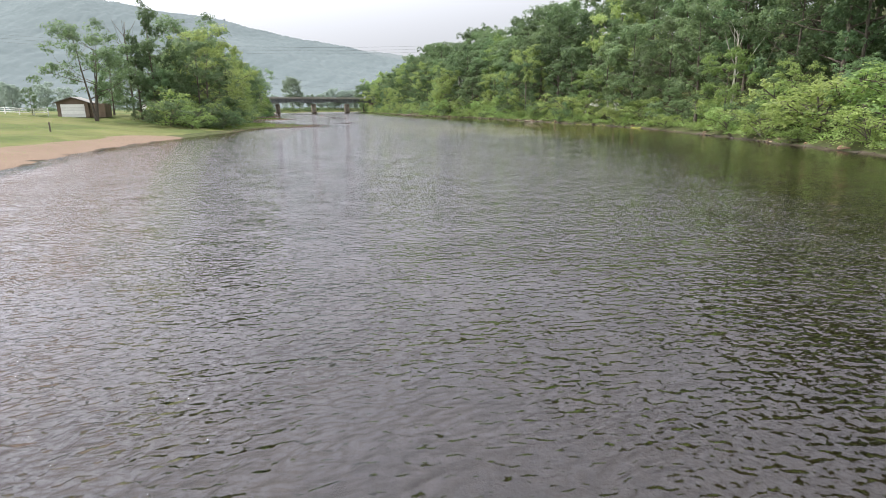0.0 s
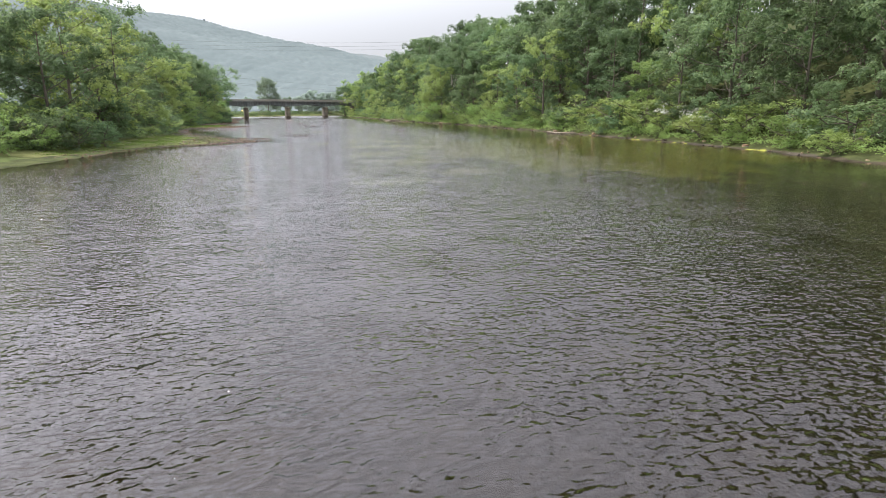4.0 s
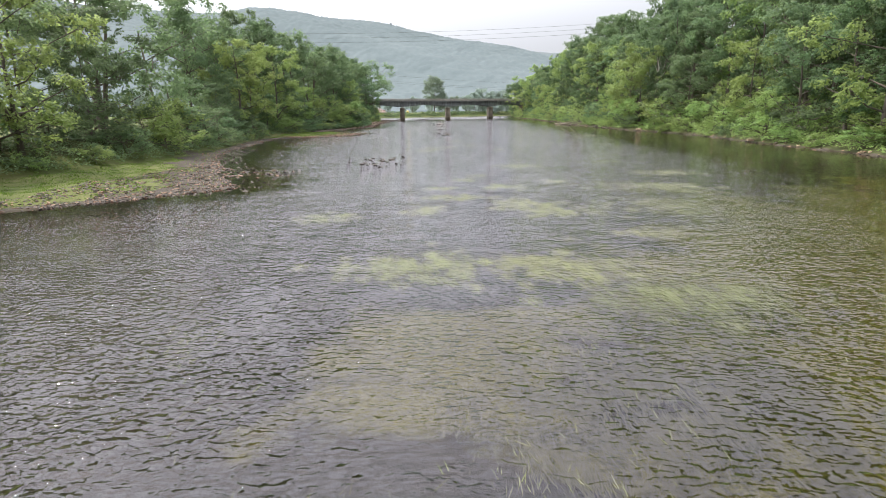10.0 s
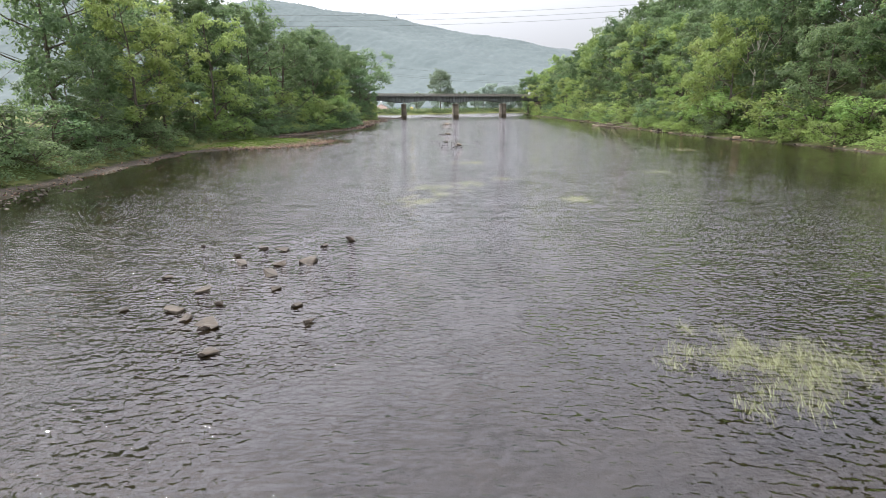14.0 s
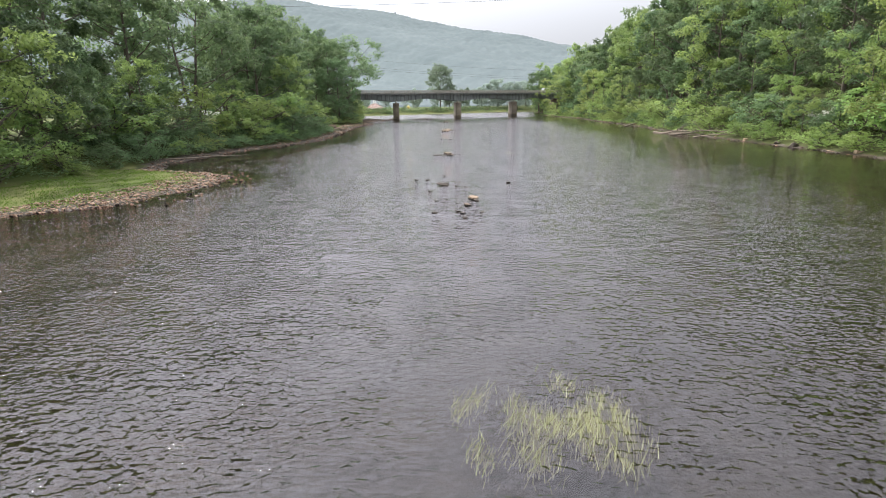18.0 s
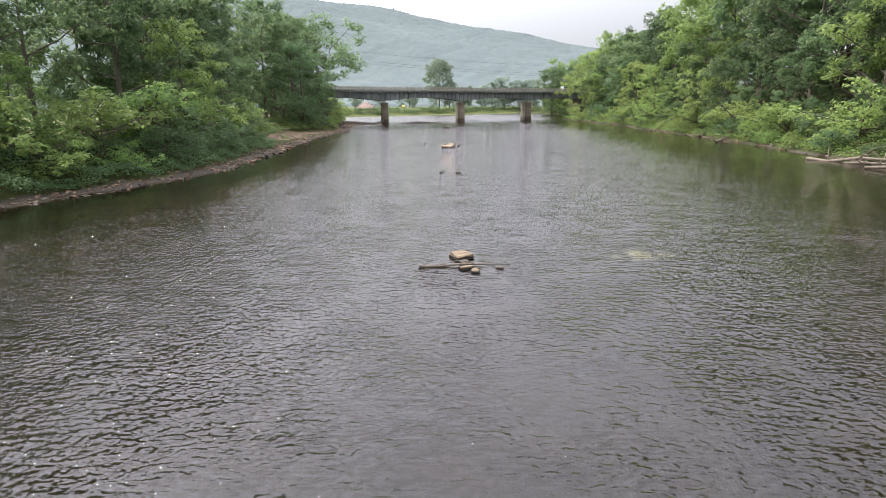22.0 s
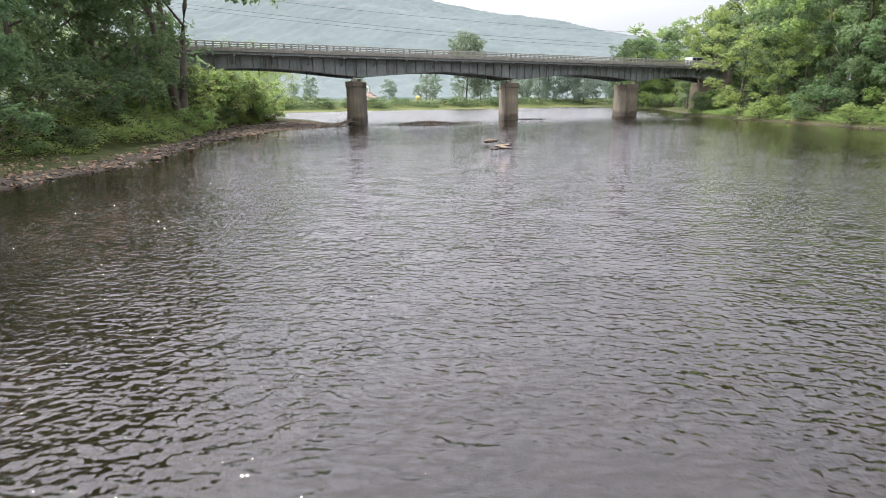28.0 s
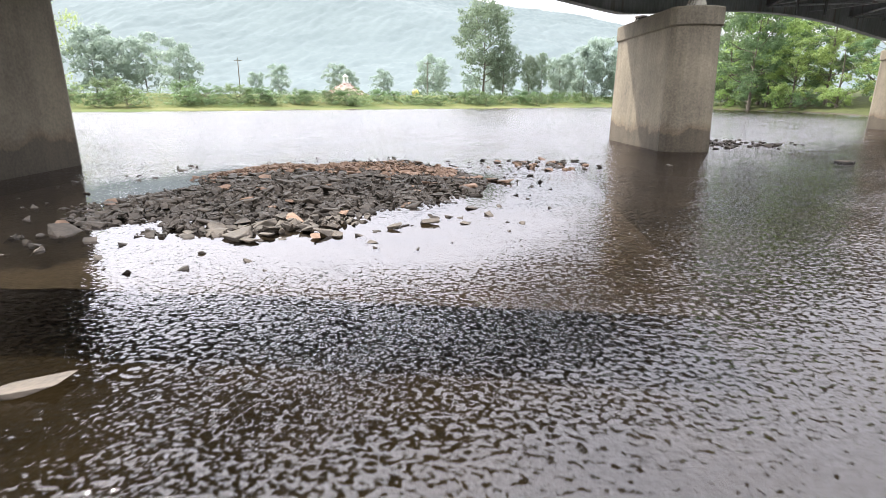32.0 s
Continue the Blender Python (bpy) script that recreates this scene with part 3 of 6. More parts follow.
def land(x, y):
    """Height of the ground and its masks (lawn, sand, gravel, bed) at places given as arrays."""
    x, y = np.asarray(x, float), np.asarray(y, float)
    ragged = 0.5 * np.sin(y * 0.9) + 0.35 * np.sin(y * 2.3 + 1) + 0.2 * np.sin(x * 1.7 + y * 1.1)
    dl = np.minimum(line(LEFT_EDGE, y) - x, (455 + 0.85 * x - y) * 0.76) + ragged * 0.5
    dr = x - line(RIGHT_EDGE, y) + ragged * 0.5
    df = (y - (520 + 0.85 * x)) * 0.76 + ragged
    d = np.maximum(np.maximum(dl, dr), df)
    side = np.argmax(np.stack([dl, dr, df]), 0)
    bumps = 0.12 * np.sin(x * 0.7 + 1.3 * np.sin(y * 0.31)) * np.sin(y * 0.53) + 0.06 * np.sin(x * 2.1) * np.sin(y * 1.7)
    bed = np.maximum(-1.1 + 0.6 * smooth(50, 66, y) * (1 - smooth(125, 140, y)) * smooth(-4, 4, x), 0.14 * d) - 0.02 + 0.5 * bumps * smooth(0, -4, d)
    green = line(LEFT_GREEN, y) - x
    early = 1 - smooth(100, 122, y)
    low = smooth(94, 106, y) * (1 - smooth(214, 224, y)) + smooth(346, 358, y) * (1 - smooth(404, 420, y))
    h_l = (0.10 - 0.06 * low) * np.minimum(d, 4 + 3 * low) + early * np.minimum(3.0, 0.085 * np.maximum(d - 3, 0)) + (1 - early) * (1.9 * smooth(0, 5, green) + 0.02 * np.clip(green, 0, 40))
    steep = 1 - smooth(330, 400, y)
    h_r = 0.5 * smooth(0, 2, d) + (0.42 * steep + 0.10 * (1 - steep)) * np.clip(d - 3, 0, 60) + 0.10 * np.clip(d - 63, 0, 200)
    h_f = 0.25 * smooth(0, 3, d) + 2.8 * smooth(8, 26, d)
    h = np.where(side == 0, h_l, np.where(side == 1, h_r, h_f))
    z = np.where(d < 0, bed, h + bumps * smooth(0, 3, d) + 0.02)
    lawn = np.where(side == 0, np.maximum(early * smooth(4, 8, d), np.maximum(smooth(1.2, 3.5, d) * (1 - smooth(1, 4, green)) * (1 - smooth(214, 226, y)), smooth(9, 14, green) * smooth(100, 120, y))), np.where(side == 2, 0.9, 0.1))
    sand = np.where(side == 0, (1 - smooth(74, 86, y)) * (1 - smooth(3.5, 7, d)) + (y > 297) * (y < 322) * smooth(2, 4, d) * (1 - smooth(3, 6, green)), 0.0)
    gravel = np.where(side == 0, (1 - early) * (1 - smooth(1.2, 2.6, d)) * (1 - 0.8 * smooth(388, 396, y)), 0.75 * (1 - smooth(0.2, 1.0, d)))
    gravel = np.maximum(gravel, (side == 0) * smooth(340, 356, y) * (1 - smooth(404, 420, y)) * (1 - smooth(-0.5, 1.5, green)))
    bar = (side == 0) * smooth(117, 121, y) * (1 - smooth(146, 160, y)) * (1 - smooth(3.2, 5.0, d + 0.8 * ragged))
    bar = bar * (1 - smooth(130.5, 131.3, y) * (1 - smooth(133, 134, y)) * smooth(-16.5, -15.5, x) * (1 - smooth(-12, -10.8, x)))
    lawn, gravel = lawn * (1 - bar), np.maximum(gravel, bar)
    ya = y + 4 * np.sin(0.31 * x) + 2.5 * np.sin(0.83 * x + 1)
    algae = smooth(58, 84, ya) * (1 - smooth(112, 142, ya)) * smooth(6, 19, x + 3 * np.sin(y * 0.2)) * (d < 0)
    beds = smooth(-0.5, 0.5, np.sin(0.62 * x + 1.2 * np.sin(0.21 * y)) * np.sin(0.55 * y + 0.5) + 0.35)
    algae = np.maximum(algae, 0.8 * beds * smooth(80, 88, y) * (1 - smooth(100, 107, y)) * smooth(0, 6, x + 1.5 * np.sin(y * 0.4)) * (d < 0))
    return z, lawn, sand, gravel, (d < 0.15).astype(float), 0.8 * algae


def ground_z(x, y):
    return float(land(np.array([x]), np.array([y]))[0][0])


def spread(*runs):
    return np.unique(np.concatenate([np.arange(a, b, s) for a, b, s in runs]))


def build_ground():
    xs = spread((-3000, -400, 200), (-400, -120, 20), (-120, -56, 4), (-56, 60, 1.0), (60, 130, 4), (130, 400, 20), (400, 3001, 200))
    ys = spread((-1000, -100, 100), (-100, 20, 5), (20, 420, 1.6), (420, 620, 4), (620, 900, 20), (900, 3001, 150))
    X, Y = np.meshgrid(xs, ys)
    z, *masks = land(X.ravel(), Y.ravel())
    nx, ny = len(xs), len(ys)
    i = np.arange(nx * ny).reshape(ny, nx)
    faces = np.stack([i[:-1, :-1], i[:-1, 1:], i[1:, 1:], i[1:, :-1]], -1).reshape(-1, 4)
    me = mesh_np("ground", np.stack([X.ravel(), Y.ravel(), z], 1), faces, M_GROUND, True)
    for name, mask in zip(("lawn", "sand", "gravel", "bed", "algae"), masks):
        a = me.attributes.new(name, "FLOAT", "POINT")
        a.data.foreach_set("value", mask.astype(np.float32))
    tagged(new("ground", me), "grassy and wooded valley ground with sandy river banks", "ground", kind="structure")


build_ground()


def build_water():
    xs = spread((-420, -60, 20), (-60, 60, 2.0), (60, 331, 20))
    ys = spread((-320, 0, 20), (0, 460, 3.0), (460, 641, 15))
    X, Y = np.meshgrid(xs, ys)
    i = np.arange(X.size).reshape(X.shape)
    me = mesh_np("water", np.stack([X.ravel(), Y.ravel(), 0 * X.ravel()], 1), np.stack([i[:-1, :-1], i[:-1, 1:], i[1:, 1:], i[1:, :-1]], -1).reshape(-1, 4), M_WATER)
    lee = 3 + 10 * smooth(200, 240, Y) * (1 - smooth(308, 332, Y)) + 7 * smooth(106, 116, Y) * (1 - smooth(160, 180, Y))
    still = 0.12 + 0.7 * smooth(315, 340, Y)
    wind = (still + (1 - still) * smooth(0, 1, (X - line(LEFT_EDGE, Y) - 1) / lee)) * (0.14 + 0.86 * smooth(2, 27, line(RIGHT_EDGE, Y) - X))
    wind = np.maximum(wind, 1.0 * smooth(388, 402, Y) * smooth(0, 12, line(RIGHT_EDGE, Y) - X))
    wind = wind * (1 - 0.25 * smooth(318, 345, Y) * (1 - smooth(385, 400, Y)))
    round_isle = np.hypot((X - ISLE[0] - 0.5) / 7.5, (Y - ISLE[1] + 1.5) / 8.0)
    wind = wind * (0.10 + 0.90 * smooth(0.72, 1.12, round_isle))
    a = me.attributes.new("wind", "FLOAT", "POINT")
    a.data.foreach_set("value", wind.ravel().astype(np.float32))
    a = me.attributes.new("riffle", "FLOAT", "POINT")
    a.data.foreach_set("value", (0.35 + 0.65 * smooth(325, 352, Y) + 0.35 * smooth(360, 369, Y) * (1 - smooth(384, 396, Y))).ravel().astype(np.float32))
    # The tilt grows beyond the bridge, to brighten the far water's reflection.
    a = me.attributes.new("against", "FLOAT", "POINT")
    a.data.foreach_set("value", (LEAN + 0.13 * smooth(380, 410, Y)).ravel().astype(np.float32))
    return me


w = build_water()
tagged(new("water", w), "rippled grey-brown river water reflecting a hazy sky", "river", kind="structure")


def build_ridge():
    """The wooded ridge that closes the valley, with an uneven canopy."""
    xs = spread((-2600, -900, 20.0), (-900, 760, 5.0), (760, 2601, 20.0))
    ys = np.concatenate([np.arange(800, 1400, 11.0), np.arange(1400, 1740, 6.0), np.arange(1740, 2400, 80.0)])
    X, Y = np.meshgrid(xs, ys)
    q = smooth(780, 1700, Y) - 0.5 * smooth(1720, 2400, Y)
    rng = np.random.default_rng(3)
    fold = 1 + 0.10 * np.sin(X * 0.011 + 0.004 * Y) * np.sin(Y * 0.009 + 1) * (1 - smooth(1500, 1700, Y))
    z = 2 + line(RIDGE, X.ravel()).reshape(X.shape) * q * fold - 12 * (Y < 830)
    crowns = rng.uniform(0, 1, X.shape)
    crowns = 4.5 * np.maximum(crowns, 0.75 * np.roll(crowns, 1, 1)) ** 2
    z += smooth(800, 900, Y) * (crowns + 1.2 * np.sin(X * 0.05 + 2 * np.sin(X * 0.013)) * np.sin(Y * 0.043) + 3 * np.sin(X * 0.017) * np.sin(Y * 0.013 + 0.006 * X))
    i = np.arange(X.size).reshape(X.shape)
    f = np.stack([i[:-1, :-1], i[:-1, 1:], i[1:, 1:], i[1:, :-1]], -1).reshape(-1, 4)
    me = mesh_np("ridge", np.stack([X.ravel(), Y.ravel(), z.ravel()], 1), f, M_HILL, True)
    tagged(new("backdrop", me), "wooded ridge behind the valley with haze in its blue-green colour", "hill", kind="structure")


build_ridge()


def build_far_ridge():
    """A paler ridge farther off, that shows past the end of the near one."""
    xs, ys = np.arange(-700, 2401, 25.0), np.array([3000.0, 3100.0, 3200.0, 3300.0, 3330.0])
    X, Y = np.meshgrid(xs, ys)
    crest = line(((-700, 250), (0, 300), (300, 312), (520, 296), (900, 240), (2400, 120)), X.ravel()).reshape(X.shape)
    z = crest * smooth(2950, 3300, Y) + np.random.default_rng(6).uniform(0, 9, X.shape)
    i = np.arange(X.size).reshape(X.shape)
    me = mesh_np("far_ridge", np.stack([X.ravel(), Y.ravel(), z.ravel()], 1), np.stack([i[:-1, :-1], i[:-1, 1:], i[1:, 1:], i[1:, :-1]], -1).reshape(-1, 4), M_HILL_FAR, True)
    tagged(new("backdrop", me), "farthest ridge with haze in its pale blue colour", "hill", kind="structure")


build_far_ridge()


def build_tower(x, y, z):
    t = thing("lookout_tower", pose(x, y, z), "small tower with haze in its grey colour on the crest of the wooded ridge", "tower")
    # The far ridge's colour puts haze into the tower as well.
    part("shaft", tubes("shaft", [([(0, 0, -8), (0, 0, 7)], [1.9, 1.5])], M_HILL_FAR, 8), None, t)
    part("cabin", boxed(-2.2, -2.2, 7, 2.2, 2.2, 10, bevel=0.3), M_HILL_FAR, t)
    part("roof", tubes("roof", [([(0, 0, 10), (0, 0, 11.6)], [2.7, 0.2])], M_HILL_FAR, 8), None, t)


build_tower(-176, 1690, 2 + float(line(RIDGE, -176)))


# ---- the bridge ----
DECK_TURN = math.atan2(16.3, 23.5)
BRIDGE_AT = Matrix.Translation((0.2, 403, 0)) @ Matrix.Rotation(DECK_TURN, 4, "Z")
PIERS = (-28.3, 0.0, 29.0)
S0, S1 = -64.0, 55.0


def girder_bottom(s):
    """Underside of the haunched girders: lowest over the piers, arched between them."""
    stops = (-58.0, *PIERS, 55.0)
    for a, b in zip(stops, stops[1:]):
        if a <= s <= b:
            return 6.72 + 0.95 * max(0.0, math.sin(math.pi * (s - a) / (b - a))) ** 1.2
    return 6.72


def swept(section, ss):
    """A bmesh swept along the deck: section(s) gives the corners of its outline in (y, z)."""
    bm = bmesh.new()
    rings = [[bm.verts.new((s, y, z)) for y, z in section(s)] for s in ss]
    k = len(rings[0])
    for a, b in zip(rings, rings[1:]):
        for i in range(k):
            bm.faces.new((a[i], a[(i + 1) % k], b[(i + 1) % k], b[i]))
    bm.faces.new(rings[0])
    bm.faces.new(rings[-1][::-1])
    return bm


def rect(y0, z0, y1, z1):
    return ((y0, z0), (y1, z0), (y1, z1), (y0, z1))


def pier_bm():
    """A long wall pier with rounded noses, slightly battered."""
    bm = bmesh.new()

    def ring(z, half, thick):
        out = []
        for sgn in (1, -1):
            for k in range(7):
                a = math.pi * (k / 6 - 0.5)
                out.append((sgn * thick * math.sin(a) * -1, sgn * (half - thick * 0.55 + thick * 0.55 * math.cos(a)), z))
        return [bm.verts.new(v) for v in out]
    levels = [(-1.4, 4.35, 1.22), (0.0, 4.3, 1.18), (5.35, 4.18, 1.10)]
    rings = [ring(*v) for v in levels]
    for a, b in zip(rings, rings[1:]):
        for i in range(len(a)):
            bm.faces.new((a[i], a[(i + 1) % len(a)], b[(i + 1) % len(a)], b[i]))
    bm.faces.new(rings[-1])
    return bm


def cap_bm():
    bm = bmesh.new()
    rings = []
    for z, half, thick in ((5.35, 4.19, 1.11), (5.42, 4.27, 1.19), (6.1, 4.27, 1.19), (6.15, 4.22, 1.15)):
        out = []
        for sgn in (1, -1):
            for k in range(7):
                a = math.pi * (k / 6 - 0.5)
                out.append(bm.verts.new((-sgn * thick * math.sin(a), sgn * (half - thick * 0.55 + thick * 0.55 * math.cos(a)), z)))
        rings.append(out)
    for a, b in zip(rings, rings[1:]):
        for i in range(len(a)):
            bm.faces.new((a[i], a[(i + 1) % len(a)], b[(i + 1) % len(a)], b[i]))
    bm.faces.new(rings[-1])
    bm.faces.new(rings[0][::-1])
    return bm


def build_bridge():
    br = thing("road_bridge", BRIDGE_AT, "grey steel girder road bridge on tan concrete piers", "bridge")
    ss = [S0 + i for i in range(int(S1 - S0) + 1)]
    for y in (-3.0, 3.0):
        g = part("girder", swept(lambda s: rect(y - 0.03, girder_bottom(s) + 0.05, y + 0.03, 9.2), ss), M_STEEL, br, "streaked grey-painted steel girder")
        part("bottom_flange", swept(lambda s: rect(y - 0.24, girder_bottom(s), y + 0.24, girder_bottom(s) + 0.05), ss), M_STEEL, g)
        part("top_flange", swept(lambda s: rect(y - 0.2, 9.2, y + 0.2, 9.26), (S0, S1)), M_STEEL, g)
    unit = bm_mesh("stiffener", boxed(-0.04, -0.1, 0, 0.04, 0.1, 1), M_STEEL)
    for y in (-3.14, 3.14):
        s = S0 + 1
        while s < S1:
            b = girder_bottom(s) + 0.05
            part("stiffener", unit, None, br, at=Matrix.LocRotScale((s, y, b), None, (1, 1, 9.2 - b)))
            s += 1.6
    beam = bmesh.new()
    box(beam, -0.012, -2.97, 0.3, 0.012, 2.97, 1.42)
    for z in (0.3, 1.42):
        box(beam, -0.13, -2.97, z - 0.025, 0.13, 2.97, z + 0.025)
    beam = bm_mesh("floor_beam", beam, M_STEEL)
    brace = tubes("lateral_brace", [([(0, -2.8, 0), (4.9, 2.8, 0)], [0.07, 0.07])], M_STEEL, 4)
    for k in range(24):
        s = S0 + 3 + 4.9 * k
        part("floor_beam", beam, None, br, at=Matrix.Translation((s, 0, 7.78)))
        if k < 23:
            part("lateral_brace", brace, None, br, at=Matrix.Translation((s, 0, 8.0)) @ Matrix.Diagonal((1, (-1) ** k, 1, 1)))
    for y in (-1.5, 0.0, 1.5):
        part("stringer", boxed(S0, y - 0.1, 8.9, S1, y + 0.1, 9.24), M_STEEL, br)
    for sgn in (-1, 1):
        part("edge_channel", swept(lambda s: ((sgn * 4.02, 9.30), (sgn * 4.16, 9.30), (sgn * 4.16, 9.34), (sgn * 4.06, 9.36), (sgn * 4.06, 9.56), (sgn * 4.16, 9.58), (sgn * 4.16, 9.62), (sgn * 4.02, 9.62)), (S0, -20, 20, S1)), M_STEEL_PALE, br, "pale grey steel edge channel")
    part("deck_slab", swept(lambda s: ((-4.22, 9.63), (-4.0, 9.63), (-3.3, 9.265), (3.3, 9.265), (4.0, 9.63), (4.22, 9.63), (4.22, 10.0), (3.95, 10.0), (3.95, 9.74), (-3.95, 9.74), (-3.95, 10.0), (-4.22, 10.0)), (S0, -20, 20, S1)), M_SLAB, br, "stained concrete deck edge")
    part("roadway", boxed(S0, -3.93, 9.744, S1, 3.93, 9.79), M_ASPHALT, br, "dark asphalt roadway")
    post = bm_mesh("rail_post", boxed(-0.11, -0.07, 0, 0.11, 0.07, 0.84, bevel=0.015), M_RAIL)
    for y in (-4.08, 4.08):
        for z, hh in ((10.24, 0.055), (10.50, 0.055), (10.76, 0.06)):
            part("hand_rail", boxed(S0, y - 0.04 - 0.05 * (y < 0), z - hh, S1, y + 0.04 + 0.05 * (y > 0), z + hh), M_RAIL, br)
        k = S0 + 0.6
        while k < S1:
            part("rail_post", post, None, br, at=Matrix.Translation((k, y, 10.0)))
            k += 0.98
    strut = bm_mesh("bracket", swept(lambda s: ((0, -0.12), (1.02, -1.12), (1.02, -0.94), (0.16, -0.1)), (-0.07, 0.07)), M_STEEL_PALE)
    tip = bm_mesh("bracket_plate", boxed(-0.1, -0.14, -0.2, 0.1, 0.02, 0.0, bevel=0.01), M_RAIL)
    for sgn in (-1, 1):
        k = S0 + 3
        while k < S1:
            at = Matrix.Translation((k, sgn * 4.1, 9.3)) @ Matrix.Diagonal((1, -sgn, 1, 1))
            part("bracket_plate", tip, None, part("bracket", strut, None, br, at=at))
            k += 4.9
    pipe = bm_mesh("drain_pipe", boxed(-0.06, -0.06, -0.9, 0.06, 0.06, 0.4, bevel=0.03), M_DARK)
    for s in (-43, -36.5, -18.5, -16, -6, 7, 9.6, 21.5, 38, 44):
        part("drain_pipe", pipe, None, br, "dark drain pipe", at=Matrix.Translation((s, -2.3, girder_bottom(s) + 0.1)))
    turned = Matrix.Rotation(-DECK_TURN + radians(7), 4, "Z")
    shaft, cap = bm_mesh("pier_shaft", pier_bm(), M_CONCRETE), bm_mesh("pier_cap", cap_bm(), M_CONCRETE)
    bear = bmesh.new()
    box(bear, -0.42, -0.3, 0, 0.42, 0.3, 0.07, 0.015)
    box(bear, -0.2, -0.28, 0.5, 0.2, 0.28, 0.58, 0.02)
    for y in (-0.22, -0.07, 0.08, 0.23):
        web = [bear.verts.new((x, yy, z)) for yy in (y - 0.025, y + 0.025) for x, z in ((-0.38, 0.07), (0.38, 0.07), (0.14, 0.5), (-0.14, 0.5))]
        for f in ((0, 1, 2, 3), (7, 6, 5, 4), (0, 4, 5, 1), (1, 5, 6, 2), (2, 6, 7, 3), (3, 7, 4, 0)):
            bear.faces.new([web[i] for i in f])
    bear = bm_mesh("bearing", bear, M_RAIL)
    for s in PIERS:
        p = new("pier")
        p.parent, p.matrix_basis = br, Matrix.Translation((s, 0, 0)) @ turned
        part("pier_shaft", shaft, None, p, "water-stained tan concrete pier")
        part("pier_cap", cap, None, p)
        for y in (-3.0, 3.0):
            part("bearing", bear, None, br, "pale fanned steel bearing", at=Matrix.Translation((s + y * math.tan(DECK_TURN - radians(7)), y, 6.15)))
    for s, far in ((S1 - 0.5, 1), (S0 + 0.5, -1)):
        bm = boxed(min(s, s + far * 1.6), -4.4, -1.0, max(s, s + far * 1.6), 4.4, 6.6, bevel=0.05)
        box(bm, min(s + far * 0.7, s + far * 1.6), -4.4, 6.6, max(s + far * 0.7, s + far * 1.6), 4.4, 9.25)
        part("abutment", bm, M_CONCRETE, br, "weathered concrete abutment")


build_bridge()

# ---- trees ----
KINDS = {}


def kinds():
    K = KINDS
    K["broad"] = [tree_parts(10 + i, 20, 12.5, 0.05, 9500, 0.42, M_LEAF, M_BARK, limbs=16, trunk=0.015, gap=0.92) for i in range(4)]
    K["tall"] = [tree_parts(30 + i, 24, 11, 0.16, 9200, 0.42, M_LEAF, M_BARK, limbs=15, trunk=0.013, gap=0.88) for i in range(3)]
    K["fresh"] = [tree_parts(50 + i, 14, 9, 0.03, 7000, 0.30, M_LEAF_FRESH, M_BARK, limbs=14, trunk=0.014, gap=0.88) for i in range(3)]
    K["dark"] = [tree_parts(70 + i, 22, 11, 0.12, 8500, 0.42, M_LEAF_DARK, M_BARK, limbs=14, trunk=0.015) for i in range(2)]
    K["open"] = [tree_parts(90 + i, 18, 13, 0.24, 8000, 0.37, M_LEAF, M_BARK, limbs=15, trunk=0.018, gap=0.9, stems=3) for i in range(2)]
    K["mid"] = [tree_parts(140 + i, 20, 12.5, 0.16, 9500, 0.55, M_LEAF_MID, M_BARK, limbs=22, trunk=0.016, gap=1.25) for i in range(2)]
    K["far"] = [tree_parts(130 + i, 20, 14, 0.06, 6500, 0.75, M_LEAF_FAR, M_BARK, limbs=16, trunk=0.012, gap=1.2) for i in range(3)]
    K["round"] = [tree_parts(120 + i, 10, 9, 0.10, 15000, 0.17, M_LEAF_FRESH, M_BARK, limbs=22, trunk=0.014, gap=1.15) for i in range(2)]
    K["shrub"] = [tree_parts(150 + i, 3.0, 4.2, 0.02, 2600, 0.20, M_LEAF, M_BARK, limbs=10, trunk=0.01, stems=2) for i in range(3)]
    K["shrub_fresh"] = [tree_parts(170 + i, 2.4, 3.8, 0.02, 2500, 0.185, M_LEAF_FRESH, M_BARK, limbs=10, trunk=0.01, stems=2) for i in range(3)]


kinds()
LABELS = {"broad": "broad leafy green riverside tree", "tall": "tall slender green woodland tree", "fresh": "young tree with fresh yellow-green leaves",
          "dark": "dark dense tree in the shade of the wood", "open": "open-branched tree with several dark limbs",
          "round": "round fresh green tree at the river's edge", "mid": "full tree with haze-greyed leaves on the far bank", "far": "tree on the far bank with haze in its pale leaf colour", "shrub": "dense green bush on the river bank", "shrub_fresh": "low bright green bush on the river bank"}


def open_lawn(x, y):
    """The gap in the low bank's trees, where the swing frame and the lawn behind it lie open."""
    return 140 < y < 240 and -0.71 < (x - 5.9) / (y - 105) < -0.57


def plant(kind, x, y, height, i=0, turn=None, wide=1.0, group="", sink=0.15, label=""):
    meshes = KINDS[kind][i % len(KINDS[kind])]
    own = {"broad": 20, "tall": 24, "fresh": 14, "dark": 22, "open": 18, "round": 10, "mid": 20, "far": 20, "shrub": 3.0, "shrub_fresh": 2.4}[kind]
    s = height / own
    t = thing("bush" if kind.startswith("shrub") else "tree", scaled(x, y, ground_z(x, y) - sink, random.uniform(0, 6.28) if turn is None else turn, s * wide, s),
              label or LABELS[kind], "bush" if kind.startswith("shrub") else "tree", group)
    for name, me in zip(("trunk", "crown"), meshes):
        part(name, me, None, t)
    return t


rnd = random.Random(5)
random.seed(5)
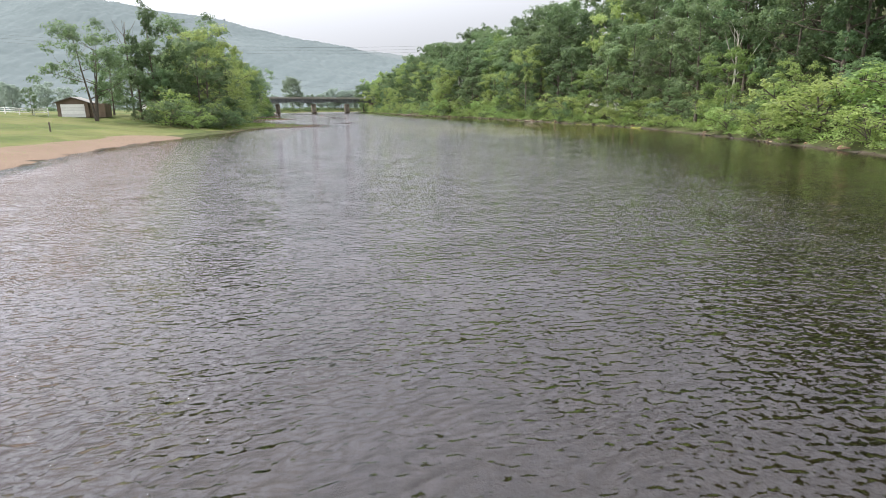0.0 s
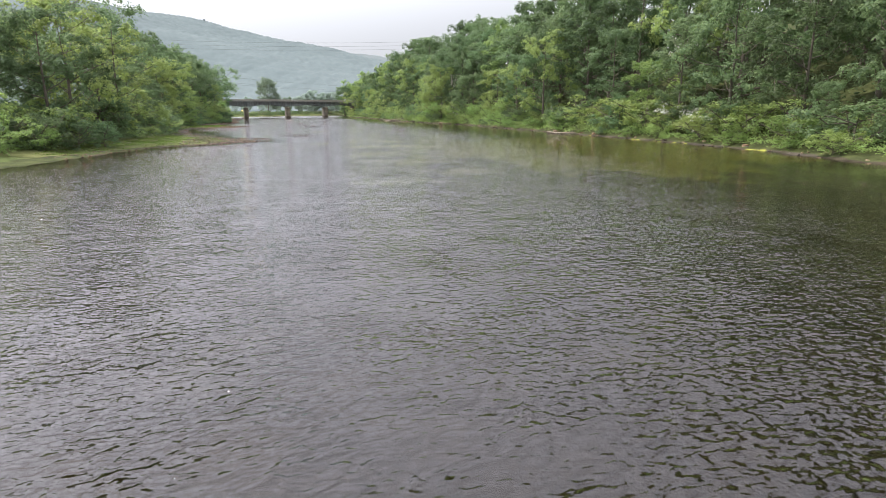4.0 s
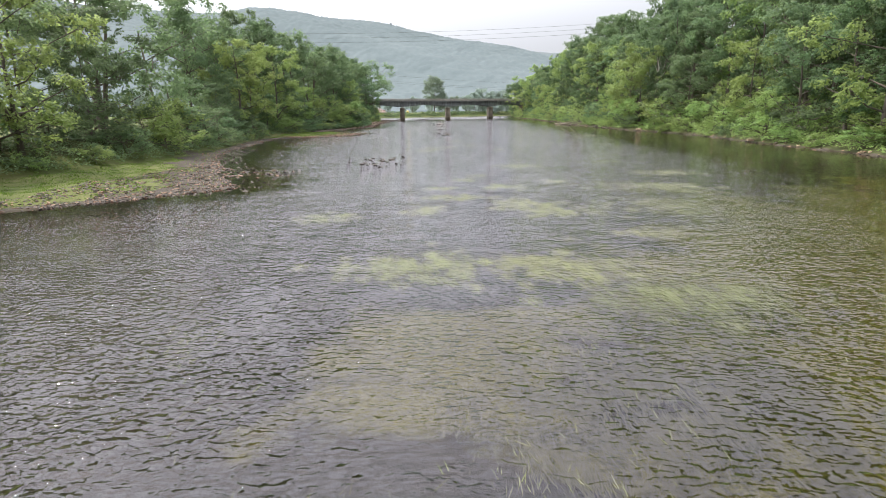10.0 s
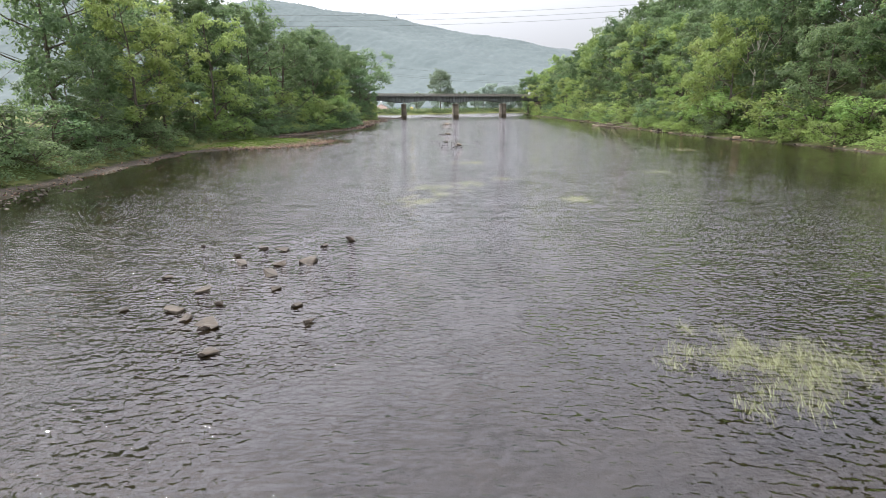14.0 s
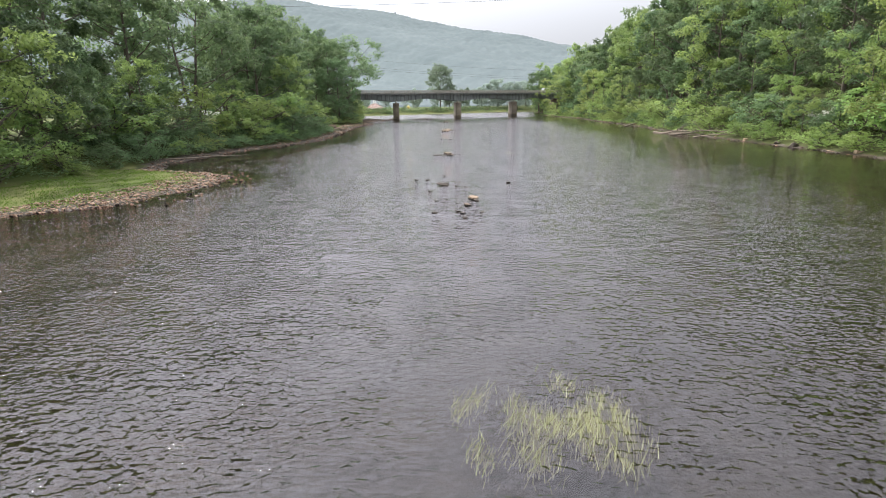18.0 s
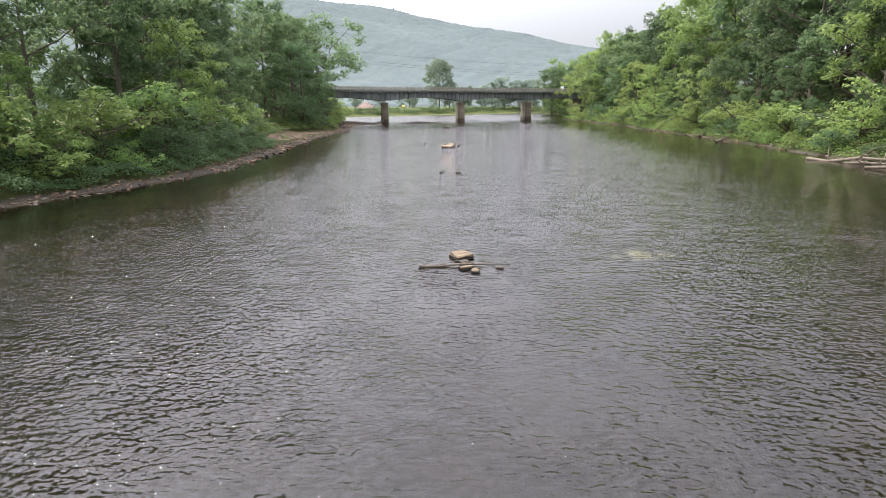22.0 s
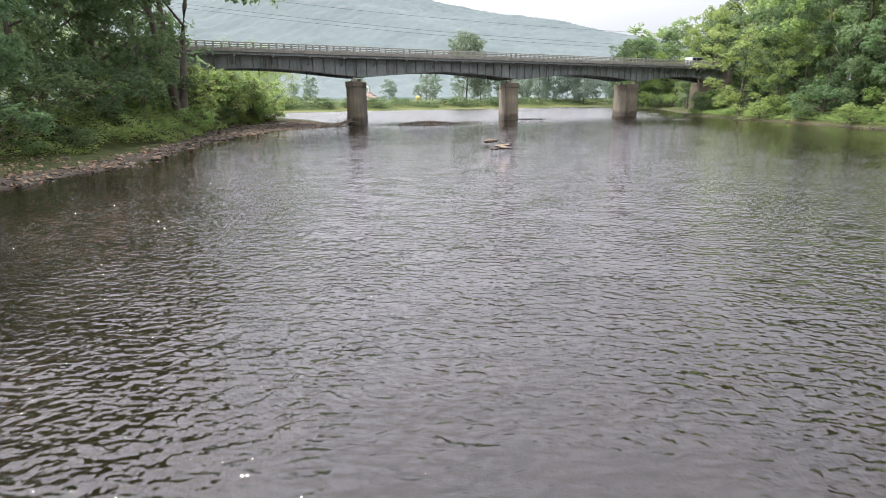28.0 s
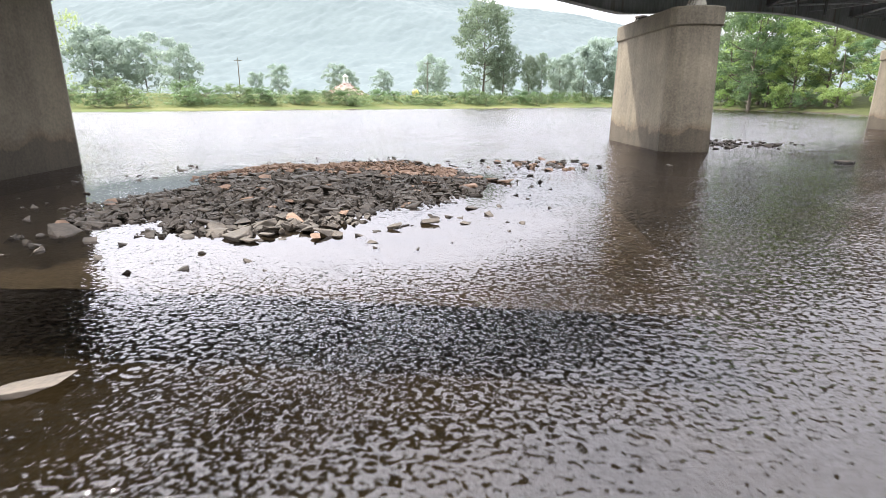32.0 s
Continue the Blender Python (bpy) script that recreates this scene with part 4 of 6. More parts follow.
# right bank: a steep wood, fresh small trees in front, tall ones up the slope
y = 18.0
k = 0
while y < 470:
    e = float(line(RIGHT_EDGE, y))
    near_bridge = 414 < y < 452
    if not near_bridge:
        plant(rnd.choice(("fresh", "fresh", "broad", "tall", "dark")), e + rnd.uniform(3.5, 7), y + rnd.uniform(-2, 2), rnd.choice((rnd.uniform(5, 8), rnd.uniform(10, 18))), k, group="trees on the wooded bank")
    plant(rnd.choice(("broad", "tall", "broad", "dark", "fresh")), e + rnd.uniform(11, 16) + (8 if near_bridge else 0), y + rnd.uniform(-3, 3), rnd.uniform(16, 22) * (1.22 if y > 290 else 1.06), k + 1, group="trees on the wooded bank")
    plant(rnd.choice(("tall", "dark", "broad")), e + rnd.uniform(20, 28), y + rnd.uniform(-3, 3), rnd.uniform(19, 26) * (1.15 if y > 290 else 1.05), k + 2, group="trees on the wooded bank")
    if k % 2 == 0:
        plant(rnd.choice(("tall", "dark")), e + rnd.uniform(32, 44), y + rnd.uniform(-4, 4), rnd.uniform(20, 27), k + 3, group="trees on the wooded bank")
    y += rnd.uniform(6.5, 9.0)
    k += 1
# left bank: open lawn first, then a strip of tall trees down to the bridge
y = 112.0
while y < 392:
    e = float(line(LEFT_GREEN, y))
    if not (294 < y < 324 or 134 < y < 170 or (y > 222 and k % 3) or y > 366):
        plant(rnd.choice(("broad", "fresh", "broad", "fresh", "open", "dark")), e - rnd.uniform(2.8, 5.5), y, rnd.choice((rnd.uniform(6, 9), rnd.uniform(10, 17))) + (3 if y > 330 else 0), k, group="trees on the low bank")
    if not (134 < y < 170 or y > 368):
        xx, yy = e - rnd.uniform(9, 14), y + rnd.uniform(-3, 3)
        if not open_lawn(xx, yy):
            plant(rnd.choice(("tall", "broad", "dark", "open")), xx, yy, (rnd.uniform(18, 23) + (3 if y > 300 else 0)) * (0.62 if y < 136 else 1), k + 1, group="trees on the low bank")
        xx, yy = e - rnd.uniform(18, 26), y + rnd.uniform(-3, 3)
        if k % 2 and not open_lawn(xx, yy):
            plant(rnd.choice(("tall", "broad")), xx, yy, rnd.uniform(17, 22) * (0.62 if y < 136 else 1), k + 2, group="trees on the low bank")
    y += rnd.uniform(5.6, 7.4)
    k += 1
for i, (x, yy, h) in enumerate(((-30, 146, 13), (-35, 142, 14))):
    plant("broad", x, yy, h, i, wide=1.15, group="trees on the low bank")
# bushes along both water edges
for table, sgn, kinds_here, y0, y1 in ((RIGHT_EDGE, 1, ("shrub", "shrub_fresh", "shrub_fresh"), 15, 400), (LEFT_GREEN, -1, ("shrub", "shrub", "shrub_fresh"), 96, 392)):
    y = y0
    while y < y1:
        e = float(line(table, y))
        if not (sgn < 0 and 296 < y < 322):
            plant(rnd.choice(kinds_here), e + sgn * rnd.uniform(0.9, 1.8), y, rnd.uniform(1.0, 2.6), k, wide=1.4, group="bushes on the bank")
            plant(rnd.choice(kinds_here), e + sgn * rnd.uniform(3.5, 6), y + 1, rnd.uniform(2.4, 4.2), k + 1, wide=1.45, group="bushes on the bank")
        y += rnd.uniform(5.0, 7.0) if sgn < 0 else rnd.uniform(5.5, 11.0)
        k += 1
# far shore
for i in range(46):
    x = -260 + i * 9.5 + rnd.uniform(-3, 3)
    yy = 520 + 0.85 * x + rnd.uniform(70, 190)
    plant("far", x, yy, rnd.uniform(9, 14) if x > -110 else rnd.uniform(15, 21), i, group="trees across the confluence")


# ---- stones ----
def stone_mesh(seed, mat, flat=0.6, n=16, worn=0.025):
    """An angular, slightly worn block: the hull of scattered corners, its edges chipped."""
    r = random.Random(seed)
    bm = bmesh.new()
    for _ in range(n):
        bm.verts.new((r.uniform(-0.5, 0.5), r.uniform(-0.42, 0.42), r.uniform(-0.5, 0.5) * flat))
    bmesh.ops.convex_hull(bm, input=bm.verts)
    bmesh.ops.delete(bm, geom=[v for v in bm.verts if not v.link_faces], context="VERTS")
    if worn:
        bmesh.ops.bevel(bm, geom=bm.edges[:], offset=worn, segments=1, affect="EDGES", clamp_overlap=True)
    return bm_mesh("stone", bm, mat)


def slab_mesh(seed, mat):
    """A weathered sandstone block: an uneven many-cornered outline, steep broken sides, a nearly flat tilted top and worn edges."""
    r = random.Random(seed)
    bm = bmesh.new()
    k = r.choice((5, 6, 7))
    ring = []
    for i in range(k):
        a = 6.283 * (i + r.uniform(-0.25, 0.25)) / k
        q = 0.5 / max(abs(math.cos(a)), abs(math.sin(a))) ** 0.6 * r.uniform(0.85, 1.08)
        ring.append((q * math.cos(a), 0.84 * q * math.sin(a)))
    tilt = (r.uniform(-0.12, 0.12), r.uniform(-0.12, 0.12))
    rings = []
    for z, w in ((-0.3, 1.0), (0.02, 1.03), (0.14, 0.98), (0.19, 0.90)):
        rings.append([bm.verts.new((x * w, y * w, z + (tilt[0] * x + tilt[1] * y) * (z > 0))) for x, y in ring])
    for lo, hi in zip(rings, rings[1:]):
        for i in range(k):
            bm.faces.new((lo[i], lo[(i + 1) % k], hi[(i + 1) % k], hi[i]))
    crown = bm.verts.new((0, 0, 0.20))
    for i in range(k):
        bm.faces.new((rings[-1][i], rings[-1][(i + 1) % k], crown))
    bm.faces.new(rings[0][::-1])
    bmesh.ops.subdivide_edges(bm, edges=bm.edges[:], cuts=2, use_grid_fill=True)
    for v in bm.verts:
        q = v.co * 3.1 + Vector((seed * 7.3, 0, 0))
        v.co += Vector((noise.noise(q), noise.noise(q + Vector((9, 0, 0))), 0.45 * noise.noise(q * 1.7 + Vector((0, 9, 0))))) * 0.07
    return bm_mesh("stone", bm, mat)


def block_mesh(seed, mat):
    """A squared sandstone slab with a crack across its flat top and chipped, worn edges."""
    r = random.Random(seed)
    bm = bmesh.new()
    box(bm, -0.5, -0.5, -0.25, 0.5, 0.5, 0.25)
    bmesh.ops.subdivide_edges(bm, edges=bm.edges[:], cuts=13, use_grid_fill=True)
    skew, crack = (r.uniform(-0.18, 0.18), r.uniform(-0.18, 0.18)), r.uniform(-0.05, 0.2)
    for v in bm.verts:
        x, y, z = v.co
        edge = max(abs(x), abs(y))
        q = Vector((x, y, z)) * 2.3 + Vector((seed * 3.7, 0, 0))
        v.co.x, v.co.y = x * (1 + skew[0] * y - 0.10 * (z > 0) * smooth(0.40, 0.5, edge)), y * (1 + skew[1] * x - 0.10 * (z > 0) * smooth(0.40, 0.5, edge))
        v.co += Vector((noise.noise(q), noise.noise(q + Vector((9, 0, 0))), 0.3 * noise.noise(q * 1.6 + Vector((0, 9, 0))))) * 0.09
        v.co.z -= 0.09 * smooth(0.40, 0.5, edge) * (z > 0.2) * r.uniform(0.6, 1.3)
        if z > 0.2 and abs(x - crack - 0.12 * noise.noise(Vector((seed, y * 3, 0)))) < 0.04:
            v.co.z -= 0.05
    return bm_mesh("stone", bm, mat)


STONES = {"block": [block_mesh(i, M_ROCK) for i in range(3)], "tan": [slab_mesh(i, M_ROCK) for i in range(5)], "wet": [stone_mesh(20 + i, M_WET_ROCK, 0.5) for i in range(6)], "red": [stone_mesh(40 + i, M_RED_ROCK, 0.45) for i in range(5)]}
PEBBLES = {k: [stone_mesh(60 + 7 * j + i, mat, 0.55, 9, 0) for i in range(6)] for j, (k, mat) in enumerate((("tan", M_ROCK), ("wet", M_WET_ROCK), ("red", M_RED_ROCK)))}
STONE_WORDS = {"block": "squared dry tan sandstone slab standing in the river", "tan": "dry tan sandstone rock standing in the river", "wet": "dark wet stone breaking the water surface", "red": "reddish flat stone lying at the water"}


def rock(kind, x, y, size, up=0.1, i=0, turn=None, tall=1.0, group="stones in the river"):
    ob = new("rock", STONES[kind][i % len(STONES[kind])])
    ob.matrix_basis = Matrix.LocRotScale((x, y, up), Euler((random.uniform(-0.15, 0.15), random.uniform(-0.15, 0.15), random.uniform(0, 6.28) if turn is None else turn)), (size, size, size * tall))
    return tagged(ob, STONE_WORDS[kind], "rock", group)


random.seed(11)
# mid-stream stones, going down the river
for i, (x, y, s) in enumerate(((-2.0, 137.3, 0.5), (-0.8, 136.4, 0.5), (-0.1, 134.9, 0.35), (-0.7, 140.4, 0.5), (0.1, 141.9, 0.6), (0.9, 144.9, 0.55), (0.9, 137.7, 0.3), (1.5, 136.6, 0.3), (-0.8, 141.5, 0.4))):
    rock("wet", x, y, s * 1.15, 0.04, i, tall=0.75)
for i in range(26):
    rock("wet", random.uniform(-10.5, -6.0), random.uniform(129.5, 133.5), random.uniform(0.18, 0.4), 0.0, i, tall=0.6)
for i in range(14):
    rock("wet", random.uniform(-4.5, 0.5), random.uniform(136, 145), random.uniform(0.25, 0.5), 0.04, i, tall=0.7)
for i, (k, x, y, s) in enumerate((("wet", 2.3, 204.1, 0.95), ("tan", 4.3, 198.3, 0.75), ("wet", 2.3, 194.2, 0.35), ("tan", 3.7, 193.9, 0.3), ("tan", 4.0, 196.2, 0.45), ("wet", 3.5, 194.5, 0.35), ("wet", 4.5, 197.7, 0.4),
                                  ("wet", 0.3, 206.9, 0.35), ("wet", 1.1, 207.0, 0.35), ("wet", 6.8, 205.0, 0.45), ("wet", 4.7, 194.2, 0.3), ("wet", 2.8, 198.3, 0.25), ("wet", 2.2, 197.8, 0.35), ("wet", 3.3, 203.6, 0.33),
                                  ("wet", 3.9, 203.3, 0.3), ("wet", 2.2, 209.3, 0.33), ("wet", 1.6, 201.4, 0.28), ("wet", 3.8, 192.8, 0.4), ("wet", 3.4, 196.9, 0.25))):
    rock(k, x, y, s, 0.08 * s, i, tall=0.7)
for i, (k, x, y, s) in enumerate((("block", 1.85, 228.95, 0.72), ("tan", 2.0, 227.4, 0.5), ("tan", 2.35, 227.05, 0.42), ("wet", 1.2, 227.95, 0.25), ("wet", 2.0, 228.05, 0.55), ("wet", 2.45, 227.5, 0.22), ("wet", 3.2, 227.5, 0.42), ("wet", -1.8, 233.5, 0.16),
                                  ("wet", 0.0, 255.7, 0.5), ("wet", 1.4, 255.7, 0.5), ("wet", -4.0, 291.7, 0.62))):
    rock(k, x, y, s, 0.08 * s, i + 1, tall=0.75)
for i in range(5):
    rock("wet", -0.3 + random.uniform(-1.3, 1.3), 287.9 + random.uniform(0.9, 2.6), random.uniform(0.2, 0.4), 0.03, i)
# the group of large sandstone slabs
for i, (k, x, y, s, up, tall, turn) in enumerate((("block", -0.05, 287.52, 1.08, 0.16, 0.72, 0.03), ("block", -0.2, 286.6, 1.3, 0.10, 0.45, -0.06), ("tan", -0.85, 288.35, 0.62, 0.14, 1.0, 1.2), ("tan", 0.2, 289.2, 0.75, 0.12, 0.8, 0.5), ("wet", 1.1, 287.4, 0.42, 0.1, 1.1, 0.8),
                                                  ("wet", -0.9, 289.4, 0.8, 0.02, 0.22, 0.1), ("tan", -0.45, 285.5, 1.9, 0.07, 0.45, 0.05), ("wet", -0.9, 284.1, 0.55, 0.06, 0.8, 0.4), ("red", 0.1, 284.5, 0.5, 0.05, 0.7, 0.2), ("wet", 0.6, 284.7, 0.22, 0.03, 1, 0),
                                                  ("red", 1.0, 283.8, 0.5, 0.05, 0.8, 0.6), ("wet", -0.6, 283.2, 0.26, 0.02, 0.8, 0.2), ("wet", -0.2, 282.8, 0.42, 0.03, 0.7, 0.9), ("wet", 1.3, 288.3, 0.22, 0.02, 0.8, 0.1))):
    rock(k, x, y, s, up * 0.6, i, turn, tall)
for i, (k, x, y, s, tall) in enumerate((("tan", -3.0, 349.5, 0.8, 0.6), ("tan", -2.6, 350.8, 1.0, 0.5), ("tan", -2.1, 344.6, 0.85, 0.55), ("tan", -1.6, 345.5, 0.9, 0.4), ("tan", -1.7, 343.2, 0.8, 0.5), ("wet", -2.5, 342.7, 0.35, 1), ("tan", -2.4, 342.35, 0.45, 0.8), ("wet", -2.6, 342.0, 0.5, 0.7),
                                        ("wet", -8.0, 348.2, 0.2, 1), ("wet", -11.5, 376.1, 0.62, 0.3), ("wet", -15.4, 381.2, 0.7, 0.5), ("wet", -12.2, 380.2, 0.16, 1), ("wet", -8.3, 384.3, 0.28, 0.7), ("tan", 5.3, 395.1, 0.7, 0.4), ("wet", -6.2, 391.4, 0.33, 0.7), ("wet", -5.7, 392.1, 0.3, 0.7), ("wet", -1.7, 393.2, 0.25, 0.7))):
    rock(k, x, y, s * 1.08, 0.03 * s, i, random.uniform(-0.4, 0.4), tall * 0.9)


def pile(name, where, count, sizes, parent=None, seed=1, lift=0.02, mats=("wet",), label="", category="", heap=None, shapes=None):
    """Many loose stones joined in one mesh. where(rng, n) gives x, y; heap(x, y) the height that they lie on."""
    rng = np.random.default_rng(seed)
    x, y = where(rng, count)
    z = (heap(x, y) if heap else land(x, y)[0]) + lift
    shapes = shapes or STONES
    src = [m for k in mats for m in shapes[k]]
    for k in mats:
        vs, fs, base = [], [], 0
        own = shapes[k]
        idx = [i for i in range(count) if src[i % len(src)] in own]
        for i in idx:
            me = own[i % len(own)]
            co = np.empty(len(me.vertices) * 3, np.float32)
            me.vertices.foreach_get("co", co)
            co = co.reshape(-1, 3) * rng.uniform(*sizes)
            a = rng.uniform(0, 6.28)
            t = rng.normal(0, 0.2)
            rot = np.array([[math.cos(a), -math.sin(a), 0], [math.sin(a), math.cos(a), t], [0, -t, 1]])
            vs.append(co @ rot.T + (x[i], y[i], z[i]))
            for p in me.polygons:
                q = list(p.vertices)
                for j in range(1, len(q) - 1):
                    fs.append((base + q[0], base + q[j], base + q[j + 1]))
            base += len(co)
        if not vs:
            continue
        me = mesh_np(name, np.concatenate(vs), fs, {"tan": M_ROCK, "wet": M_WET_ROCK, "red": M_RED_ROCK}[k])
        ob = new(name, me)
        if parent:
            ob.parent = parent
        tagged(ob, label, category, kind="stuff")


# the stone island between the piers


def isle_height(x, y):
    u, v = (x - ISLE[0] - 0.12 * (y - ISLE[1])), (y - ISLE[1]) / 5.2
    u = u / np.where(u < 0, 2.9, 4.0)
    edge = 1 + 0.14 * np.sin(5 * np.arctan2(v, u) + 1) + 0.08 * np.sin(11 * np.arctan2(v, u))
    return 0.34 * np.clip(1.12 - np.hypot(u, v) / edge, -0.5, 0.75) - 0.02


def build_island():
    isle = thing("stone_island", Matrix.Identity(4), "low island of loose stones, coloured dark in front and sunlit reddish behind", "island")
    g = np.linspace(-8, 8, 34)
    X, Y = np.meshgrid(g + ISLE[0], g + ISLE[1])
    i = np.arange(X.size).reshape(X.shape)
    me = mesh_np("gravel_core", np.stack([X.ravel(), Y.ravel(), isle_height(X, Y).ravel() - 0.06], 1), np.stack([i[:-1, :-1], i[:-1, 1:], i[1:, 1:], i[1:, :-1]], -1).reshape(-1, 4), M_WET_ROCK, True)
    part("gravel_core", me, None, isle)
    r, placed = random.Random(4), 0
    while placed < 290:
        x, y = ISLE[0] + r.uniform(-5.5, 5.5), ISLE[1] + r.uniform(-6.5, 5.8)
        h = float(isle_height(np.array([x]), np.array([y]))[0])
        if h < -0.03 or (y > ISLE[1] + 2 and r.random() < 0.5):
            continue
        s = r.uniform(0.16, 0.42) * (1.5 if r.random() < 0.12 else 1)
        # Reddish stones colour the sunlit back, dark ones the front in the bridge's shade.
        k = "red" if r.random() < (0.85 if y > ISLE[1] + 1.2 else 0.12) else "wet"
        me = STONES[k][placed % len(STONES[k])]
        part("stone", me, None, isle, at=Matrix.LocRotScale((x, y, h + 0.05), Euler((r.gauss(0, 0.12), r.gauss(0, 0.12), r.uniform(0, 6.28))), (s * 1.1, s, s * r.uniform(0.4, 0.8))))
        placed += 1

    for k, (x, y, size, turn) in enumerate(((-9.0, 382.7, 0.42, 0.2), (-12.1, 381.2, 0.62, 0.9), (-12.7, 381.7, 0.5, 2.2), (-9.6, 382.2, 0.3, 0.1), (-10.9, 382.6, 0.4, 1.2), (-8.2, 387.6, 0.5, 0.5), (-8.6, 386.8, 0.45, 1.5), (-15.9, 384.2, 0.55, 0.7))):
        part("stone", STONES["wet"][k % 6], None, isle, at=Matrix.LocRotScale((x, y, 0.05), Euler((0.1, -0.08, turn)), (size, size, size * 0.55)))

    def over(rng, n):
        a, q = rng.uniform(0, 6.28, n), np.sqrt(rng.uniform(0, 1, n))
        return ISLE[0] + 4.7 * q * np.cos(a) + 0.6 * q * np.sin(a), ISLE[1] + 5.9 * q * np.sin(a)
    pile("gravel", over, 4200, (0.10, 0.28), isle, 3, 0.02, ("wet",), "small loose stones", heap=isle_height, shapes=PEBBLES)

    # More reddish stones put the sun on the back into the stone colour.
    def back(rng, n):
        return rng.uniform(-4.2, 3.4, n) + ISLE[0] + 0.4, ISLE[1] + 2.6 + rng.normal(0, 1.0, n)
    pile("gravel", back, 900, (0.12, 0.32), isle, 5, 0.07, ("red",), "small reddish stones coloured for the sunlit back", heap=isle_height, shapes=PEBBLES)


build_island()


def isle_fringe(rng, n):
    a, q = rng.uniform(0, 6.28, n), rng.uniform(1.0, 1.45, n) ** 1.0
    return ISLE[0] + 4.6 * q * np.cos(a), ISLE[1] + 5.6 * q * np.sin(a)


pile("shallow_stones", isle_fringe, 150, (0.10, 0.32), None, 31, 0.05, ("wet",), "dark stones breaking the still water round the island", "stones", heap=lambda x, y: 0 * x - 0.07, shapes=PEBBLES)


def along(table, sgn, y0, y1, a, b):
    def where(rng, n):
        y = rng.uniform(y0, y1, n)
        return line(table, y) + sgn * rng.uniform(a, b, n), y
    return where


BANK = "scattered stones along the water edge"
pile("bank_stones", along(LEFT_EDGE, -1, 242, 400, -0.9, 2.6), 2600, (0.12, 0.45), None, 6, 0.02, ("red", "wet", "tan"), BANK, "stones", shapes=PEBBLES)
pile("bank_stones", along(LEFT_EDGE, -1, 298, 332, 0.0, 7.0), 1500, (0.10, 0.36), None, 16, 0.0, ("red", "tan", "wet"), BANK, "stones", shapes=PEBBLES)
pile("bank_stones", along(LEFT_EDGE, -1, 96, 215, -0.8, 2.2), 2600, (0.07, 0.24), None, 7, 0.0, ("wet", "red"), BANK, "stones", shapes=PEBBLES)
pile("bank_stones", lambda g, n: (g.uniform(-17, -6, n) - 0.12 * g.normal(0, 1, n), g.uniform(115, 142, n)), 6500, (0.08, 0.26), None, 27, 0.0, ("red", "wet", "wet"), BANK, "stones", shapes=PEBBLES)
pile("shallow_stones", lambda g, n: (g.uniform(-12.5, -6, n), g.normal(130.5, 1.6, n)), 380, (0.10, 0.34), None, 33, 0.04, ("wet", "red"), "wet stones breaking the shallow water", "stones", heap=lambda x, y: -0.10 + 0.07 * np.sin(1.7 * x) * np.sin(2.3 * y), shapes=PEBBLES)
pile("shallow_stones", along(LEFT_EDGE, -1, 118, 160, -2.6, 0.0), 420, (0.10, 0.30), None, 28, 0.06, ("wet",), "wet stones breaking the shallow water", "stones", heap=lambda x, y: 0 * x - 0.08, shapes=PEBBLES)
pile("shallow_stones", along(LEFT_EDGE, -1, 196, 216, -3.5, 0.3), 110, (0.12, 0.34), None, 29, 0.06, ("tan", "red", "wet"), "pale stones breaking the shallow water", "stones", heap=lambda x, y: 0 * x - 0.06, shapes=PEBBLES)
pile("bank_stones", along(RIGHT_EDGE, 1, 20, 440, -0.5, 0.9), 620, (0.12, 0.45), None, 8, 0.02, ("red", "wet", "tan"), BANK, "stones")
pile("bank_stones", lambda g, n: (g.uniform(-38, -22, n), g.uniform(358, 402, n)), 6500, (0.12, 0.42), None, 9, -0.02, ("red", "wet", "wet"), BANK, "stones", shapes=PEBBLES)
pile("shoal_stones", lambda g, n: (g.normal(4.5, 2.0, n), g.normal(404, 1.2, n) + 0), 110, (0.15, 0.4), None, 10, 0.06, ("wet",), "dark stones on a shoal in the river", "stones", heap=lambda x, y: 0 * x - 0.02)
pile("shoal_stones", lambda g, n: (g.normal(-6.5, 1.0, n), g.normal(393, 0.8, n)), 60, (0.12, 0.35), None, 12, 0.04, ("wet", "red"), "dark stones on a shoal in the river", "stones", heap=lambda x, y: 0 * x - 0.02)
pile("bank_stones", along(LEFT_EDGE, -1, 213, 244, -0.9, 1.8), 420, (0.12, 0.4), None, 18, 0.02, ("red", "wet"), BANK, "stones")
pile("bank_stones", along(LEFT_EDGE, -1, 192, 215, -0.3, 4.5), 3200, (0.10, 0.30), None, 17, 0.0, ("red", "tan", "red", "wet"), BANK, "stones", shapes=PEBBLES)
random.seed(21)
for i in range(34):
    yy = random.choice((random.uniform(250, 300), random.uniform(300, 385)))
    rock(random.choice(("red", "tan", "wet")), float(line(LEFT_EDGE, yy)) + random.uniform(-1.4, 0.8), yy, random.uniform(0.4, 0.8), 0.12, i, group="rocks on the bank")
for i in range(30):
    yy = random.uniform(25, 400)
    xx = float(line(RIGHT_EDGE, yy)) + random.uniform(0.1, 1.2)
    rock(random.choice(("red", "tan", "wet")), xx, yy, random.uniform(0.5, 1.3), 0.2, i, group="rocks on the bank")


